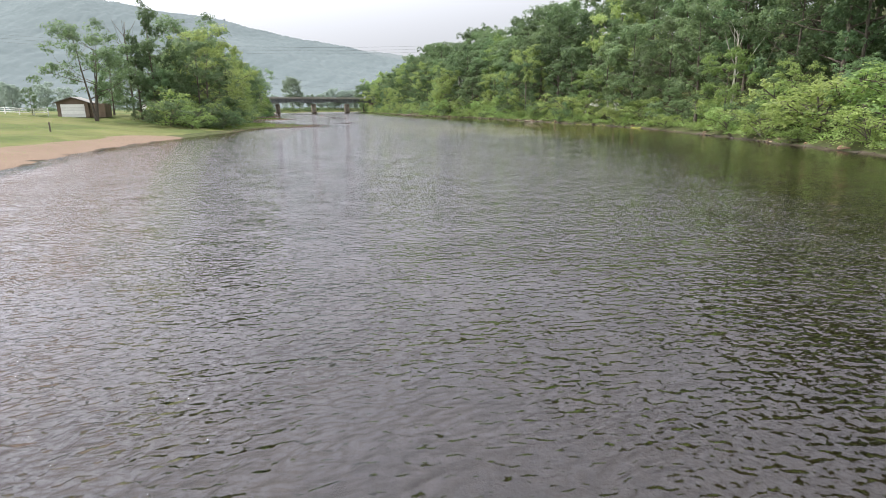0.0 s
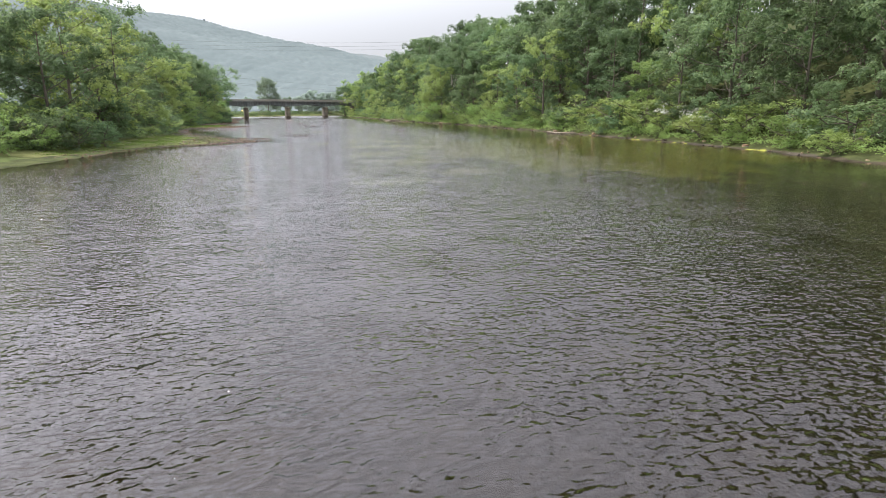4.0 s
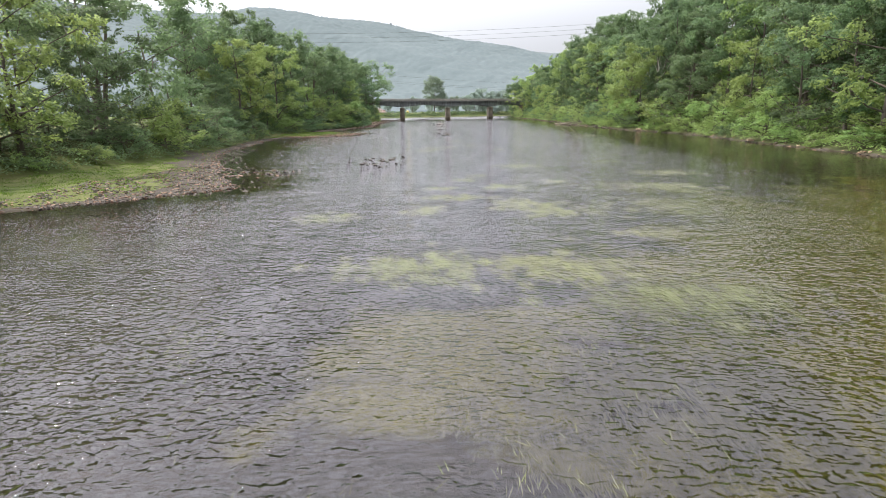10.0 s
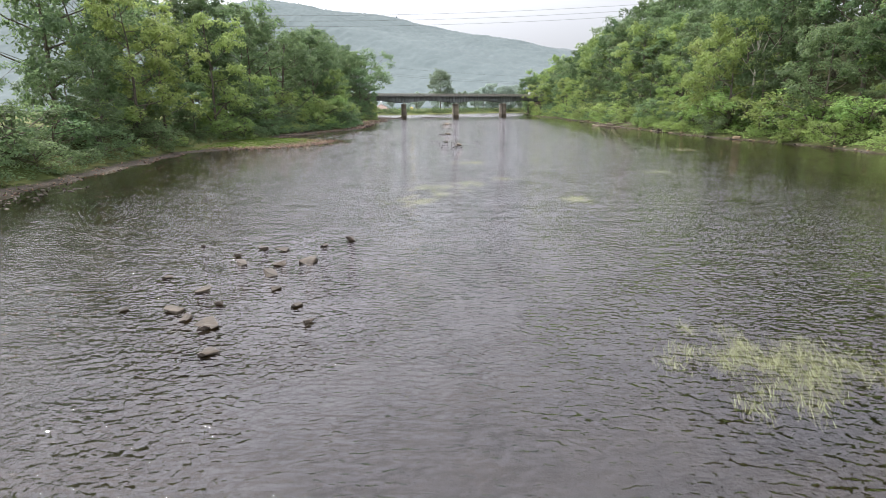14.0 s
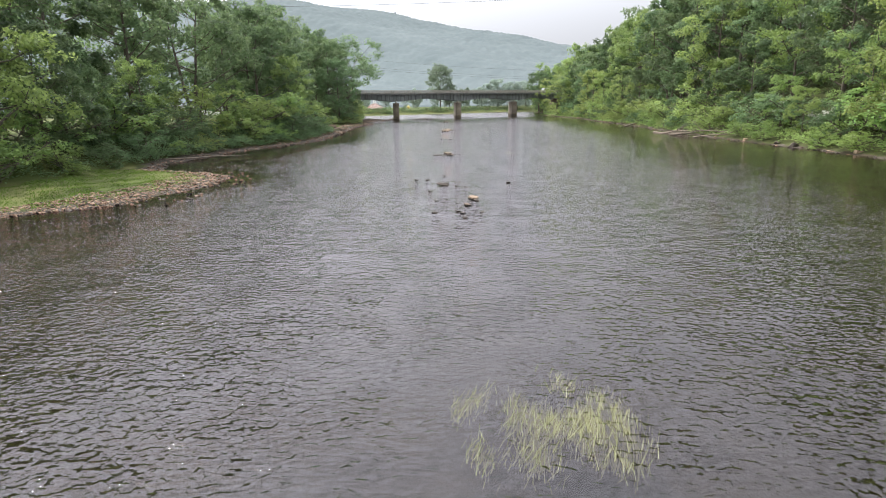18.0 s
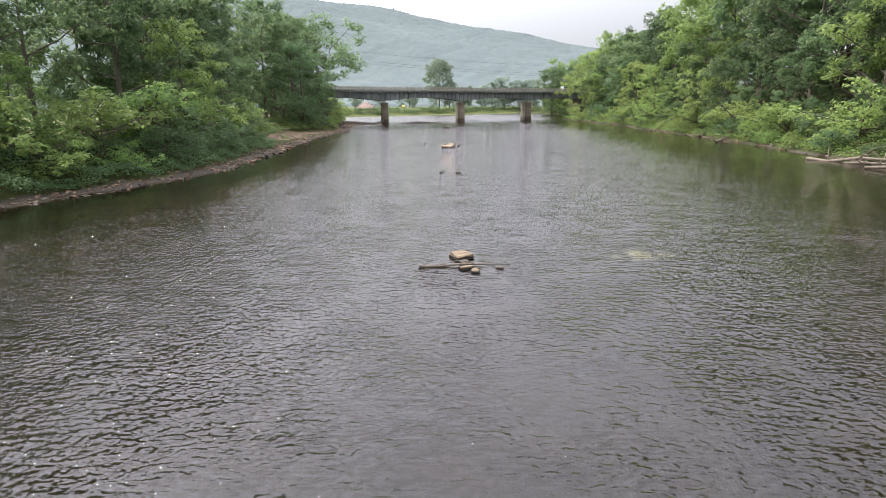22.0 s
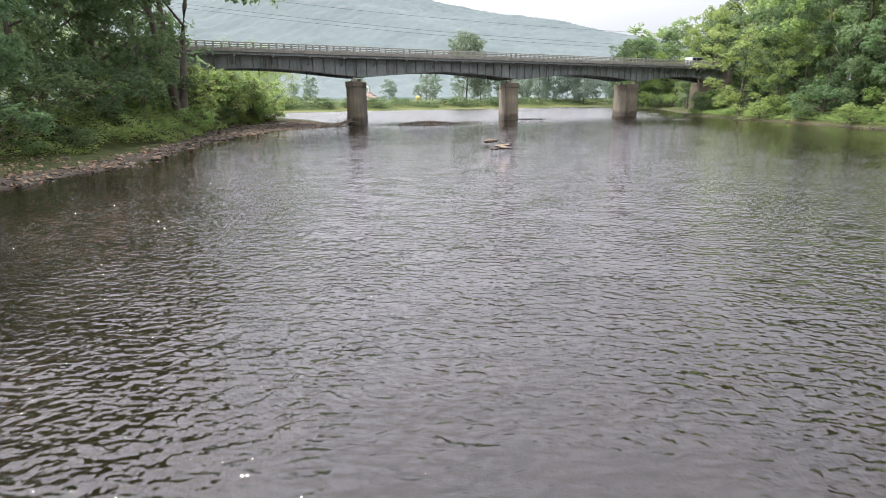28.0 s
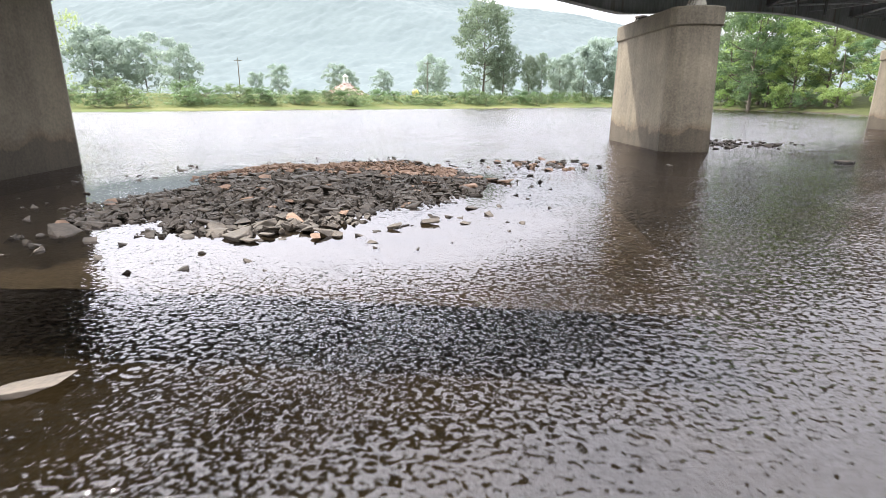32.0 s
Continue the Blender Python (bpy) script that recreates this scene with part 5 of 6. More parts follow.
# ---- driftwood ----
def driftwood(name, places, thick, label, twigs=0, seed=1):
    r = random.Random(seed)
    pts = [Vector(p) for p in places]
    fine = []
    for a, b in zip(pts, pts[1:]):
        fine += [a.lerp(b, q) + Vector((r.gauss(0, thick * 0.8), r.gauss(0, thick * 0.8), r.gauss(0, thick * 0.5))) for q in (0, 0.33, 0.66)]
    fine.append(pts[-1])
    t = thing(name, Matrix.Identity(4), label, "driftwood")
    part("trunk", tubes("trunk", [(fine, [thick * (1 - 0.75 * i / (len(fine) - 1)) for i in range(len(fine))])], M_DRIFT), None, t)
    for k in range(twigs):
        a = fine[r.randrange(1, len(fine) - 1)]
        d = Vector((r.gauss(0, 1), r.gauss(0, 0.6), abs(r.gauss(0, 0.5)) + 0.05)).normalized() * r.uniform(6, 16) * thick
        part("branch", tubes("branch", [([a, a + d * 0.5 + Vector((0, 0, thick)), a + d], [thick * 0.4, thick * 0.28, thick * 0.08])], M_DRIFT, 5), None, t)


driftwood("driftwood_branch", ((0.25, 227.55, 0.04), (1.8, 227.75, 0.09), (3.6, 227.95, 0.03)), 0.055, "pale stripped branch lying across river stones", 2, 2)
driftwood("driftwood_snag", ((-13.4, 365.5, -0.02), (-13.5, 366.9, 0.22), (-13.2, 367.6, 0.34)), 0.035, "forked grey branch sticking out of the water", 3, 3)
driftwood("driftwood_log", ((-28.4, 223.0, 0.25), (-25.0, 226.5, 0.22), (-21.2, 231.0, 0.15)), 0.12, "long grey log stranded on the gravel", 1, 4)
driftwood("driftwood_log", ((36.4, 266.6, 0.05), (40, 261, 0.5), (44.0, 256.5, 1.0)), 0.2, "fallen tree lying out into the river", 9, 5)
driftwood("driftwood_log", ((37.5, 263.0, 0.05), (40.5, 259, 0.35), (43.6, 255.0, 0.7)), 0.14, "fallen tree lying out into the river", 8, 6)
driftwood("driftwood_log", ((36.4, 258.0, 0.05), (39.5, 254, 0.9), (42.5, 249, 0.8)), 0.15, "fallen tree lying out into the river", 12, 11)
driftwood("driftwood_log", ((37.6, 252.0, 0.05), (39.6, 249, 0.6), (42.6, 245, 0.5)), 0.12, "fallen tree lying out into the river", 10, 12)
driftwood("driftwood_log", ((38.5, 292.8, 0.1), (42, 297, 0.5), (45.0, 301.0, 1.1)), 0.17, "bleached log on the bank beside bushes", 3, 7)
driftwood("driftwood_log", ((48.5, 372, 1.0), (50.5, 376, 1.6), (52, 379, 2.1)), 0.28, "bleached fallen trunk on the grassy bank", 1, 8)
driftwood("driftwood_log", ((41.8, 130.0, 0.1), (42.6, 126, 0.2), (43.6, 123, 0.3)), 0.16, "grey log floating against the bank", 1, 9)
driftwood("driftwood_log", ((-24.6, 377.0, 0.1), (-23.2, 377.3, 0.25)), 0.13, "short dark log on the gravel", 2, 10)
for k in range(6):
    a = random.Random(80 + k)
    bx, by = 39.5 + a.uniform(-1.5, 2.5), 402 + a.uniform(-3, 2)
    driftwood("driftwood_pile", ((bx - 1.2, by - 0.4, 0.15), (bx, by, 0.4 + a.uniform(0, 0.3)), (bx + a.uniform(0.6, 1.6), by + 0.6, a.uniform(0.3, 0.9))), 0.08, "tangled grey branches heaped on the bank by the bridge", 4, 90 + k)
for k in range(9):
    a = random.Random(40 + k)
    bx, by = -23.4 + a.uniform(-1.3, 0.8), 382.3 + a.uniform(-0.6, 0.7)
    driftwood("driftwood_pile", ((bx - 0.9, by - 0.3, 0.1), (bx, by, 0.3 + a.uniform(0, 0.5)), (bx + a.uniform(0.4, 1.2), by + 0.4, a.uniform(0.1, 0.9))), 0.07, "tangled branches caught against the bridge pier", 4, 60 + k)


# ---- water weed, grass and undergrowth ----
def ribbons(name, x, y, z, length, width, heading, rng, mat, lift=0.0):
    """Thin bent blades, each from its root along its heading."""
    n = len(x)
    d = np.stack([np.cos(heading), np.sin(heading)], 1)
    s = np.stack([-d[:, 1], d[:, 0]], 1)
    v = np.zeros((n, 6, 3), np.float32)
    for k, (q, w, up) in enumerate(((0, 1, 0), (0, -1, 0), (0.55, -0.8, 0.62), (0.55, 0.8, 0.62), (1, 0.12, 1), (1, -0.12, 1))):
        v[:, k, 0] = x + d[:, 0] * length * q + s[:, 0] * width * w
        v[:, k, 1] = y + d[:, 1] * length * q + s[:, 1] * width * w
        v[:, k, 2] = z + lift * up
    base = np.arange(n)[:, None] * 6
    f = np.concatenate([base + np.array([0, 1, 2, 3]), base + np.array([3, 2, 5, 4])])
    return mesh_np(name, v.reshape(-1, 3), f, mat)


# beds of weed: centre, half-widths across and along the river
WEEDS = ((2.8, 70.0, 2.4, 1.7), (7.6, 74.2, 3.2, 2.2), (8.5, 82.4, 1.8, 1.3), (3.5, 84.5, 1.6, 1.4), (10.0, 87.2, 1.9, 1.4), (2.0, 90.8, 1.2, 1.1), (6.0, 91.0, 2.3, 1.7), (9.7, 92.6, 1.4, 1.6), (10.2, 96.2, 3.0, 2.0),
         (12.2, 101.0, 2.8, 1.9), (4.8, 104.2, 2.3, 1.9), (9.6, 104.0, 2.9, 1.6), (13.5, 108.4, 1.9, 0.9), (0.6, 112.0, 1.6, 1.0), (4.9, 113.5, 0.8, 1.2), (10.7, 113.4, 1.8, 1.8), (9.4, 115.4, 1.7, 1.4), (16.2, 114.4, 3.0, 2.4),
         (6.3, 117.6, 2.2, 1.1), (5.6, 121.1, 1.0, 0.6), (8.8, 121.6, 1.5, 1.0), (18.5, 121.2, 2.8, 2.2), (12.7, 124.3, 0.8, 0.7), (6.9, 125.4, 0.8, 0.9), (7.8, 128.0, 0.7, 0.6), (21.0, 128.5, 2.2, 1.8), (11.2, 134.5, 1.9, 1.6), (19.0, 138.0, 1.3, 0.6),
         (2.6, 154.0, 1.0, 1.5), (11.1, 154.2, 0.9, 1.1), (3.8, 156.5, 0.8, 0.8), (3.4, 159.0, 1.7, 1.1), (5.6, 160.7, 1.1, 0.9), (7.8, 163.0, 0.8, 0.7), (19.5, 166.5, 1.0, 0.9), (5.5, 174.5, 1.6, 1.3), (29.3, 188.0, 1.5, 1.5))


def build_weeds():
    rng = np.random.default_rng(8)
    for i, (cx, cy, rx, ry) in enumerate((*WEEDS, (8.6, 229.3, 0.9, 0.5))):
        n = int(min(9000, 1700 * rx * ry))
        tufts = max(20, int(rx * ry * 16))
        tx, ty = rng.normal(0, 0.42, tufts), rng.normal(0, 0.42, tufts)
        pick = rng.integers(0, tufts, n)
        x = cx + tx[pick] * rx * 1.2 + rng.normal(0, 0.14, n)
        y = cy + ty[pick] * ry * 1.2 + rng.normal(0, 0.22, n)
        z = rng.uniform(-0.05, 0.008, n) if cy > 98 else rng.uniform(-0.07, -0.002, n)
        me = ribbons("water_weed", x, y, z, rng.uniform(0.2, 0.6, n), rng.uniform(0.003, 0.008, n), rng.normal(1.57 + 0.35 * math.sin(0.13 * cy), 0.22, n), rng, M_WEED)
        tagged(new("water_weed", me), "pale yellow-green weed trailing at the water surface", "water weed", kind="stuff")


build_weeds()
drift = np.random.default_rng(18)
many = 260000
wx, wy = drift.uniform(-1, 30, many), drift.uniform(62, 124, many)
wave = np.sin(wx * 0.55 + 1.5 * np.sin(wy * 0.21)) * np.sin(wy * 0.33 + np.sin(wx * 0.4)) + 0.5 * np.sin(wx * 1.7) * np.sin(wy * 1.1)
thick = smooth(-1, 8, wx) * (1 - smooth(20, 30, wx)) * smooth(62, 80, wy) * (1 - smooth(97, 108, wy))
held = wave + drift.normal(0, 0.3, many) > 1.3 - 1.1 * thick
tagged(new("sunken_weed", ribbons("sunken_weed", wx[held], wy[held], drift.uniform(-0.04, 0.009, held.sum()), drift.uniform(0.12, 0.35, held.sum()), drift.uniform(0.003, 0.007, held.sum()), drift.normal(1.57, 0.25, held.sum()), drift, M_WEED)),
       "thin pale weed spread just under the water surface", "water weed", kind="stuff")


def grass_patch(name, where, n, tall, mat, seed, label, wide=0.018):
    rng = np.random.default_rng(seed)
    x, y = where(rng, n)
    z, lawn, *_ = land(x, y)
    keep = (z > 0.04) & (rng.uniform(0, 1, n) < lawn + 0.15)
    x, y, z = x[keep], y[keep], z[keep]
    m = len(x)
    h = tall * rng.uniform(0.4, 1.2, m)
    v = ribbons(name, x, y, z - 0.02, h * 0.5, np.full(m, wide), rng.uniform(0, 6.28, m), rng, mat, lift=h)
    tagged(new(name, v), label, "grass", kind="stuff")


grass_patch("bar_grass", lambda g, n: (g.uniform(-27, -7, n), g.uniform(98, 160, n)), 60000, 0.11, M_GRASS, 1, "short bright green grass on the gravel bar", 0.02)
grass_patch("bar_grass", lambda g, n: (g.uniform(-28, -14, n), g.uniform(190, 214, n)), 30000, 0.11, M_GRASS, 2, "short bright green grass on the gravel bar")
grass_patch("lawn_grass", lambda g, n: (g.uniform(-70, -33, n), g.uniform(30, 112, n)), 16000, 0.08, M_GRASS, 3, "mown lawn grass above the beach", 0.02)
grass_patch("bank_grass", along(LEFT_GREEN, -1, 280, 330, -1.0, 6), 14000, 0.3, M_GRASS, 4, "rough grass behind the sandy beach")
grass_patch("bank_grass", lambda g, n: (g.uniform(-62, -28, n), g.uniform(388, 432, n)), 16000, 0.35, M_GRASS, 5, "rough grass on the point beyond the bridge", 0.03)


def undergrowth(name, where, n, size, mat, seed, label, high=1.0):
    rng = np.random.default_rng(seed)
    x, y = where(rng, n)
    lump = 0.5 + 0.5 * np.sin(x * 1.1 + 2 * np.sin(y * 0.37)) * np.sin(y * 0.83 + np.sin(x * 0.6))
    z = land(x, y)[0]
    keep = z > 0.12
    x, y, z, lump = x[keep], y[keep], z[keep], lump[keep]
    z = z + high * (0.15 + 0.85 * lump) * rng.uniform(0.1, 1, len(x)) ** 0.5
    v, f = leaf_arrays(rng, np.stack([x, y, z], 1), np.tile((0, 0, 0.7), (len(x), 1)), size, 0.0)
    tagged(new(name, mesh_np(name, v, f, mat)), label, "undergrowth", kind="stuff")


undergrowth("undergrowth", along(RIGHT_EDGE, 1, 10, 250, 0.4, 8), 42000, 0.26, M_LEAF_FRESH, 1, "thick bright undergrowth along the wooded bank", 1.1)
undergrowth("undergrowth", along(RIGHT_EDGE, 1, 250, 440, 0.4, 8), 30000, 0.26, M_LEAF_FRESH, 2, "thick bright undergrowth along the wooded bank", 0.9)
undergrowth("undergrowth", along(LEFT_GREEN, -1, 100, 250, 0.0, 9), 42000, 0.24, M_LEAF, 3, "dense green undergrowth on the low bank", 1.4)
undergrowth("undergrowth", along(LEFT_GREEN, -1, 215, 288, -0.6, 8), 45000, 0.2, M_LEAF, 14, "thick bright undergrowth hanging over the stony edge", 1.7)
undergrowth("undergrowth", along(LEFT_GREEN, -1, 320, 392, -0.4, 8), 40000, 0.2, M_LEAF_FRESH, 15, "thick bright undergrowth hanging over the stony edge", 1.7)
undergrowth("undergrowth", along(LEFT_GREEN, -1, 250, 392, 0.6, 9), 30000, 0.24, M_LEAF, 4, "dense green undergrowth on the low bank", 1.1)
# The shade under the trees is put into these leaves' colour.
undergrowth("undergrowth", along(RIGHT_EDGE, 1, 10, 450, 8, 40), 30000, 0.5, M_LEAF_DARK, 5, "wood floor leaves with shade in their dark colour", 1.2)


def far_bank(rng, n):
    x = rng.uniform(-240, 60, n)
    return x, 520 + 0.85 * x + rng.uniform(14, 34, n)


undergrowth("far_undergrowth", far_bank, 40000, 0.42, M_LEAF, 6, "grey-green brush on the far shore", 1.7)

# blossom bushes on the wooded bank
BLOSSOM = [tree_parts(190 + i, 3.0, 4.0, 0.05, 1100, 0.2, M_BLOSSOM, M_BARK, limbs=8, trunk=0.01, stems=2) for i in range(2)]
for i, (x, y, s) in enumerate(((47.3, 101.5, 1.0), (46.2, 96.5, 0.7), (48.5, 112.0, 0.8), (47.5, 215, 0.7), (47.0, 222, 0.8), (47.8, 228, 0.9), (46.0, 236, 0.6), (46.5, 246, 0.8), (47.0, 205, 0.6), (-29, 128, 0.6))):
    t = thing("bush", scaled(x, y, ground_z(x, y) + 0.6, i * 1.7, s), "bush covered in white blossom on the bank", "bush", "blossoming bushes")
    part("stem", BLOSSOM[i % 2][0], None, t)
    part("blossom", BLOSSOM[i % 2][1], None, t)
    plant("shrub", x + 0.4, y + 0.3, 2.6 * s + 0.6, i, group="bushes on the bank")


# ---- the lawn side ----
def build_hut():
    z = ground_z(-48.5, 107) - 0.05
    h = thing("garage", pose(-48.9, 107.5, z, 0, 0, 4), "small brown garage with a white door and shallow gable roof", "garage")
    bm = bmesh.new()
    pts = [(-2.3, 0), (2.3, 0), (2.3, 2.5), (0, 3.3), (-2.3, 2.5)]
    f = bm.faces.new([bm.verts.new((x, 0, zz)) for x, zz in pts])
    r = bmesh.ops.extrude_face_region(bm, geom=[f])
    bmesh.ops.translate(bm, verts=[v for v in r["geom"] if isinstance(v, bmesh.types.BMVert)], vec=(0, 6, 0))
    part("wall", bm, M_WALL, h, "brown clad wall")
    for sgn in (-1, 1):
        bm = bmesh.new()
        a = [bm.verts.new(v) for v in ((0, -0.35, 3.42), (0, 6.35, 3.42), (sgn * 2.75, 6.35, 2.44), (sgn * 2.75, -0.35, 2.44))]
        f = bm.faces.new(a)
        r = bmesh.ops.extrude_face_region(bm, geom=[f])
        bmesh.ops.translate(bm, verts=[v for v in r["geom"] if isinstance(v, bmesh.types.BMVert)], vec=(0, 0, -0.1))
        part("roof", bm, M_ROOF, h, "grey shingled roof")
    d = part("door", boxed(-1.75, -0.06, 0.05, 1.75, 0.02, 2.2, bevel=0.02), M_WHITE, h, "white garage door")
    for k in range(4):
        part("door_panel", boxed(-1.65, -0.085, 0.12 + 0.52 * k, 1.65, -0.055, 0.56 + 0.52 * k, bevel=0.01), M_WHITE, d)
    part("lean_to", boxed(2.35, 0.6, 0, 4.6, 5.4, 2.3), M_WALL, h)


build_hut()


def build_fence():
    f = thing("fence", Matrix.Identity(4), "white rail fence behind the lawn", "fence")
    post = bm_mesh("post", boxed(-0.06, -0.06, 0, 0.06, 0.06, 1.2, bevel=0.01), M_WHITE)
    for k in range(14):
        x = -80 + 2.1 * k
        part("post", post, None, f, at=Matrix.Translation((x, 109 - 0.1 * k, ground_z(x, 109) - 0.05)))
        if k:
            for zz in (0.45, 0.8, 1.1):
                a, b = Vector((x - 2.1, 109.1 - 0.1 * k, ground_z(x - 2.1, 109) + zz)), Vector((x, 109 - 0.1 * k, ground_z(x, 109) + zz))
                part("rail", tubes("rail", [([a, b], [0.05, 0.05])], M_WHITE, 4), None, f)


build_fence()
t = thing("marker_post", pose(-40.7, 74.3, ground_z(-40.7, 74.3) - 0.1), "short dark wooden post on the lawn", "post")
part("post_shaft", boxed(-0.07, -0.07, 0, 0.07, 0.07, 1.15, bevel=0.015), M_POLE, t)
random.seed(31)
plant("open", -43.3, 100, 14.5, 0, 0.6, group="trees on the lawn", label="spreading tree with several stems on the lawn")
plant("dark", -36.5, 110, 18.5, 1, 1.0, 0.72, group="trees on the lawn", label="tall ivy-clad tree at the lawn edge")
plant("broad", -34.5, 107, 9, 1, group="trees on the lawn")
plant("broad", -31.5, 113, 8, 2, group="trees on the lawn")
plant("broad", -38.5, 107.5, 7.5, 3, group="trees on the lawn")
plant("tall", -54.5, 106.5, 4.6, 2, group="trees on the lawn", label="small young tree beside the fence")
plant("broad", -64, 88, 9, 0, group="trees on the lawn")
for i, (x, y) in enumerate(((-32, 104), (-29.5, 106), (-27.5, 103), (-30, 100.5), (-25.5, 106.5), (-27, 109), (-24, 110))):
    plant("shrub_fresh" if i % 2 else "shrub", x, y, 2.6 + 0.3 * (i % 3), i, group="bushes on the bank")


def bare_snag(x, y, height, seed, label, mat=M_BARK):
    r = random.Random(seed)
    t = thing("dead_tree", scaled(x, y, ground_z(x, y) - 0.2), label, "dead tree")
    runs = [([(0, 0, 0), (0.1, 0, height * 0.5), (0.2, 0.1, height)], [0.2, 0.14, 0.03])]
    part("trunk", tubes("trunk", runs, mat), None, t)
    for k in range(8):
        z0 = height * r.uniform(0.45, 0.92)
        a = r.uniform(0, 6.28)
        q = (height - z0) * 0.45 + 0.8
        part("limb", tubes("limb", [([(0.1, 0, z0), (q * 0.5 * math.cos(a), q * 0.5 * math.sin(a), z0 + q * 0.7), (q * math.cos(a), q * math.sin(a), z0 + q * 1.5)], [0.07, 0.04, 0.015])], mat, 5), None, t)


bare_snag(-41.0, 113, 16.5, 1, "bare dead tree among leafy ones")
bare_snag(47.5, 388, 10, 2, "bleached broken tree trunk on the bank", M_PALE_BARK)
bare_snag(45.5, 66, 11.5, 3, "thin bare grey tree on the bank", M_PALE_BARK)
bare_snag(49.5, 216.5, 13, 4, "forked dead tree leaning over the bank", M_PALE_BARK)


def build_swing():
    z = ground_z(-30, 163)
    s = thing("swing_set", pose(-29.6, 163.5, z - 0.05, 0, 0, 3), "tall metal swing frame with hanging chains", "swing set")
    for x in (-1.9, 1.9):
        for y in (-1, 1):
            part("leg", tubes("leg", [([(x, y, 0), (x, 0, 2.6)], [0.045, 0.04])], M_DARK, 6), None, s)
    part("top_bar", tubes("top_bar", [([(-2.0, 0, 2.6), (2.0, 0, 2.6)], [0.05, 0.05])], M_DARK, 6), None, s)
    for k in range(4):
        x = -1.5 + 0.9 * k
        w = part("swing_seat", boxed(x - 0.05, -0.1, 0.62, x + 0.45, 0.1, 0.66, bevel=0.01), M_RUBBER, s)
        for xx in (x, x + 0.4):
            part("chain", tubes("chain", [([(xx, 0, 0.66), (xx, 0, 2.58)], [0.012, 0.012])], M_DARK, 4), None, w)


build_swing()


def utility_pole(x, y, height, lean=0.0, arm=True, label="weathered wooden utility pole"):
    p = thing("utility_pole", pose(x, y, ground_z(x, y) - 0.3, 0, lean, 0), label, "pole")
    part("shaft", tubes("shaft", [([(0, 0, 0), (0, 0, height)], [0.17, 0.11])], M_POLE, 9), None, p)
    if arm:
        part("crossarm", boxed(-1.2, -0.06, height - 0.9, 1.2, 0.06, height - 0.75, bevel=0.01), M_POLE, p)
        for k in (-1.1, -0.4, 0.4, 1.1):
            part("insulator", boxed(k - 0.04, -0.04, height - 0.75, k + 0.04, 0.04, height - 0.58, bevel=0.015), M_DARK, p)


utility_pole(-35.1, 166.7, 13, -6, label="leaning wooden utility pole behind the swing frame")
utility_pole(-31.7, 558, 11)
utility_pole(-86, 540, 11)
plant("open", -36.5, 156, 23, 0, 0.3, 1.1, group="trees on the low bank", label="large spreading dark-limbed tree on the low bank")
plant("broad", -27.5, 140, 9, 2, group="trees on the low bank")
plant("fresh", -33.5, 156, 5.0, 0)
plant("open", -33.5, 168, 8.0, 1)


def wire(ends, sag, label):
    a, b = Vector(ends[0]), Vector(ends[1])
    pts = [a.lerp(b, q / 24) - Vector((0, 0, sag * (1 - (q / 12 - 1) ** 2))) for q in range(25)]
    tagged(new("power_line", tubes("power_line", [(pts, [0.035] * 25)], M_DARK, 4)), label, "cable")


for z, y in ((43, 330), (41.5, 332), (44.5, 328)):
    wire(((-260, y - 10, z + 4), (170, y + 10, z + 2)), 12, "thin power line strung high over the river")
for z in (29, 25.5, 24.5):
    wire(((-140, 440, z + 10), (120, 500, z - 8)), 5, "thin power line strung beyond the bridge")
for i, (x, y, w, d) in enumerate(((-86, 352, 18, 9),)):
    h = thing("shed", pose(x, y, ground_z(x, y), 0, 0, 20), "long low white building behind the trees", "building")
    part("wall", boxed(-w / 2, -d / 2, 0, w / 2, d / 2, 3.0), M_WHITE, h)
    part("roof", boxed(-w / 2 - 0.4, -d / 2 - 0.4, 3.0, w / 2 + 0.4, d / 2 + 0.4, 3.3, bevel=0.1), M_ROOF, h)
    part("door", boxed(2, -d / 2 - 0.05, 0.05, 3.2, -d / 2 + 0.02, 2.1), M_WALL, h)


def hill_house(x, y):
    z = ground_z(x, y)
    h = thing("house", pose(x, y, z - 0.2, 0, 0, 70), "white house among trees on the slope", "house")
    part("wall", boxed(-4, -3, 0, 4, 3, 5.2), M_WHITE, h)
    part("roof", boxed(-4.4, -3.4, 5.2, 4.4, 3.4, 5.6, bevel=0.12), M_ROOF, h)
    for k in (-2.4, 0, 2.4):
        for zz in (1.0, 3.4):
            w = part("window", boxed(k - 0.5, 3.0, zz, k + 0.5, 3.06, zz + 1.3), M_GLASS, h, "dark window")
            part("window_frame", boxed(k - 0.6, 2.98, zz - 0.12, k + 0.6, 3.09, zz - 0.02), M_WHITE, w)


hill_house(83, 147)
t = thing("concrete_block", pose(49.0, 215.8, ground_z(49, 215.8) - 0.3, 0, 0, 12), "old square concrete block on the wooded bank", "concrete block")
part("block", boxed(-0.8, -0.7, 0, 0.8, 0.7, 2.6, bevel=0.05), M_CONCRETE, t)

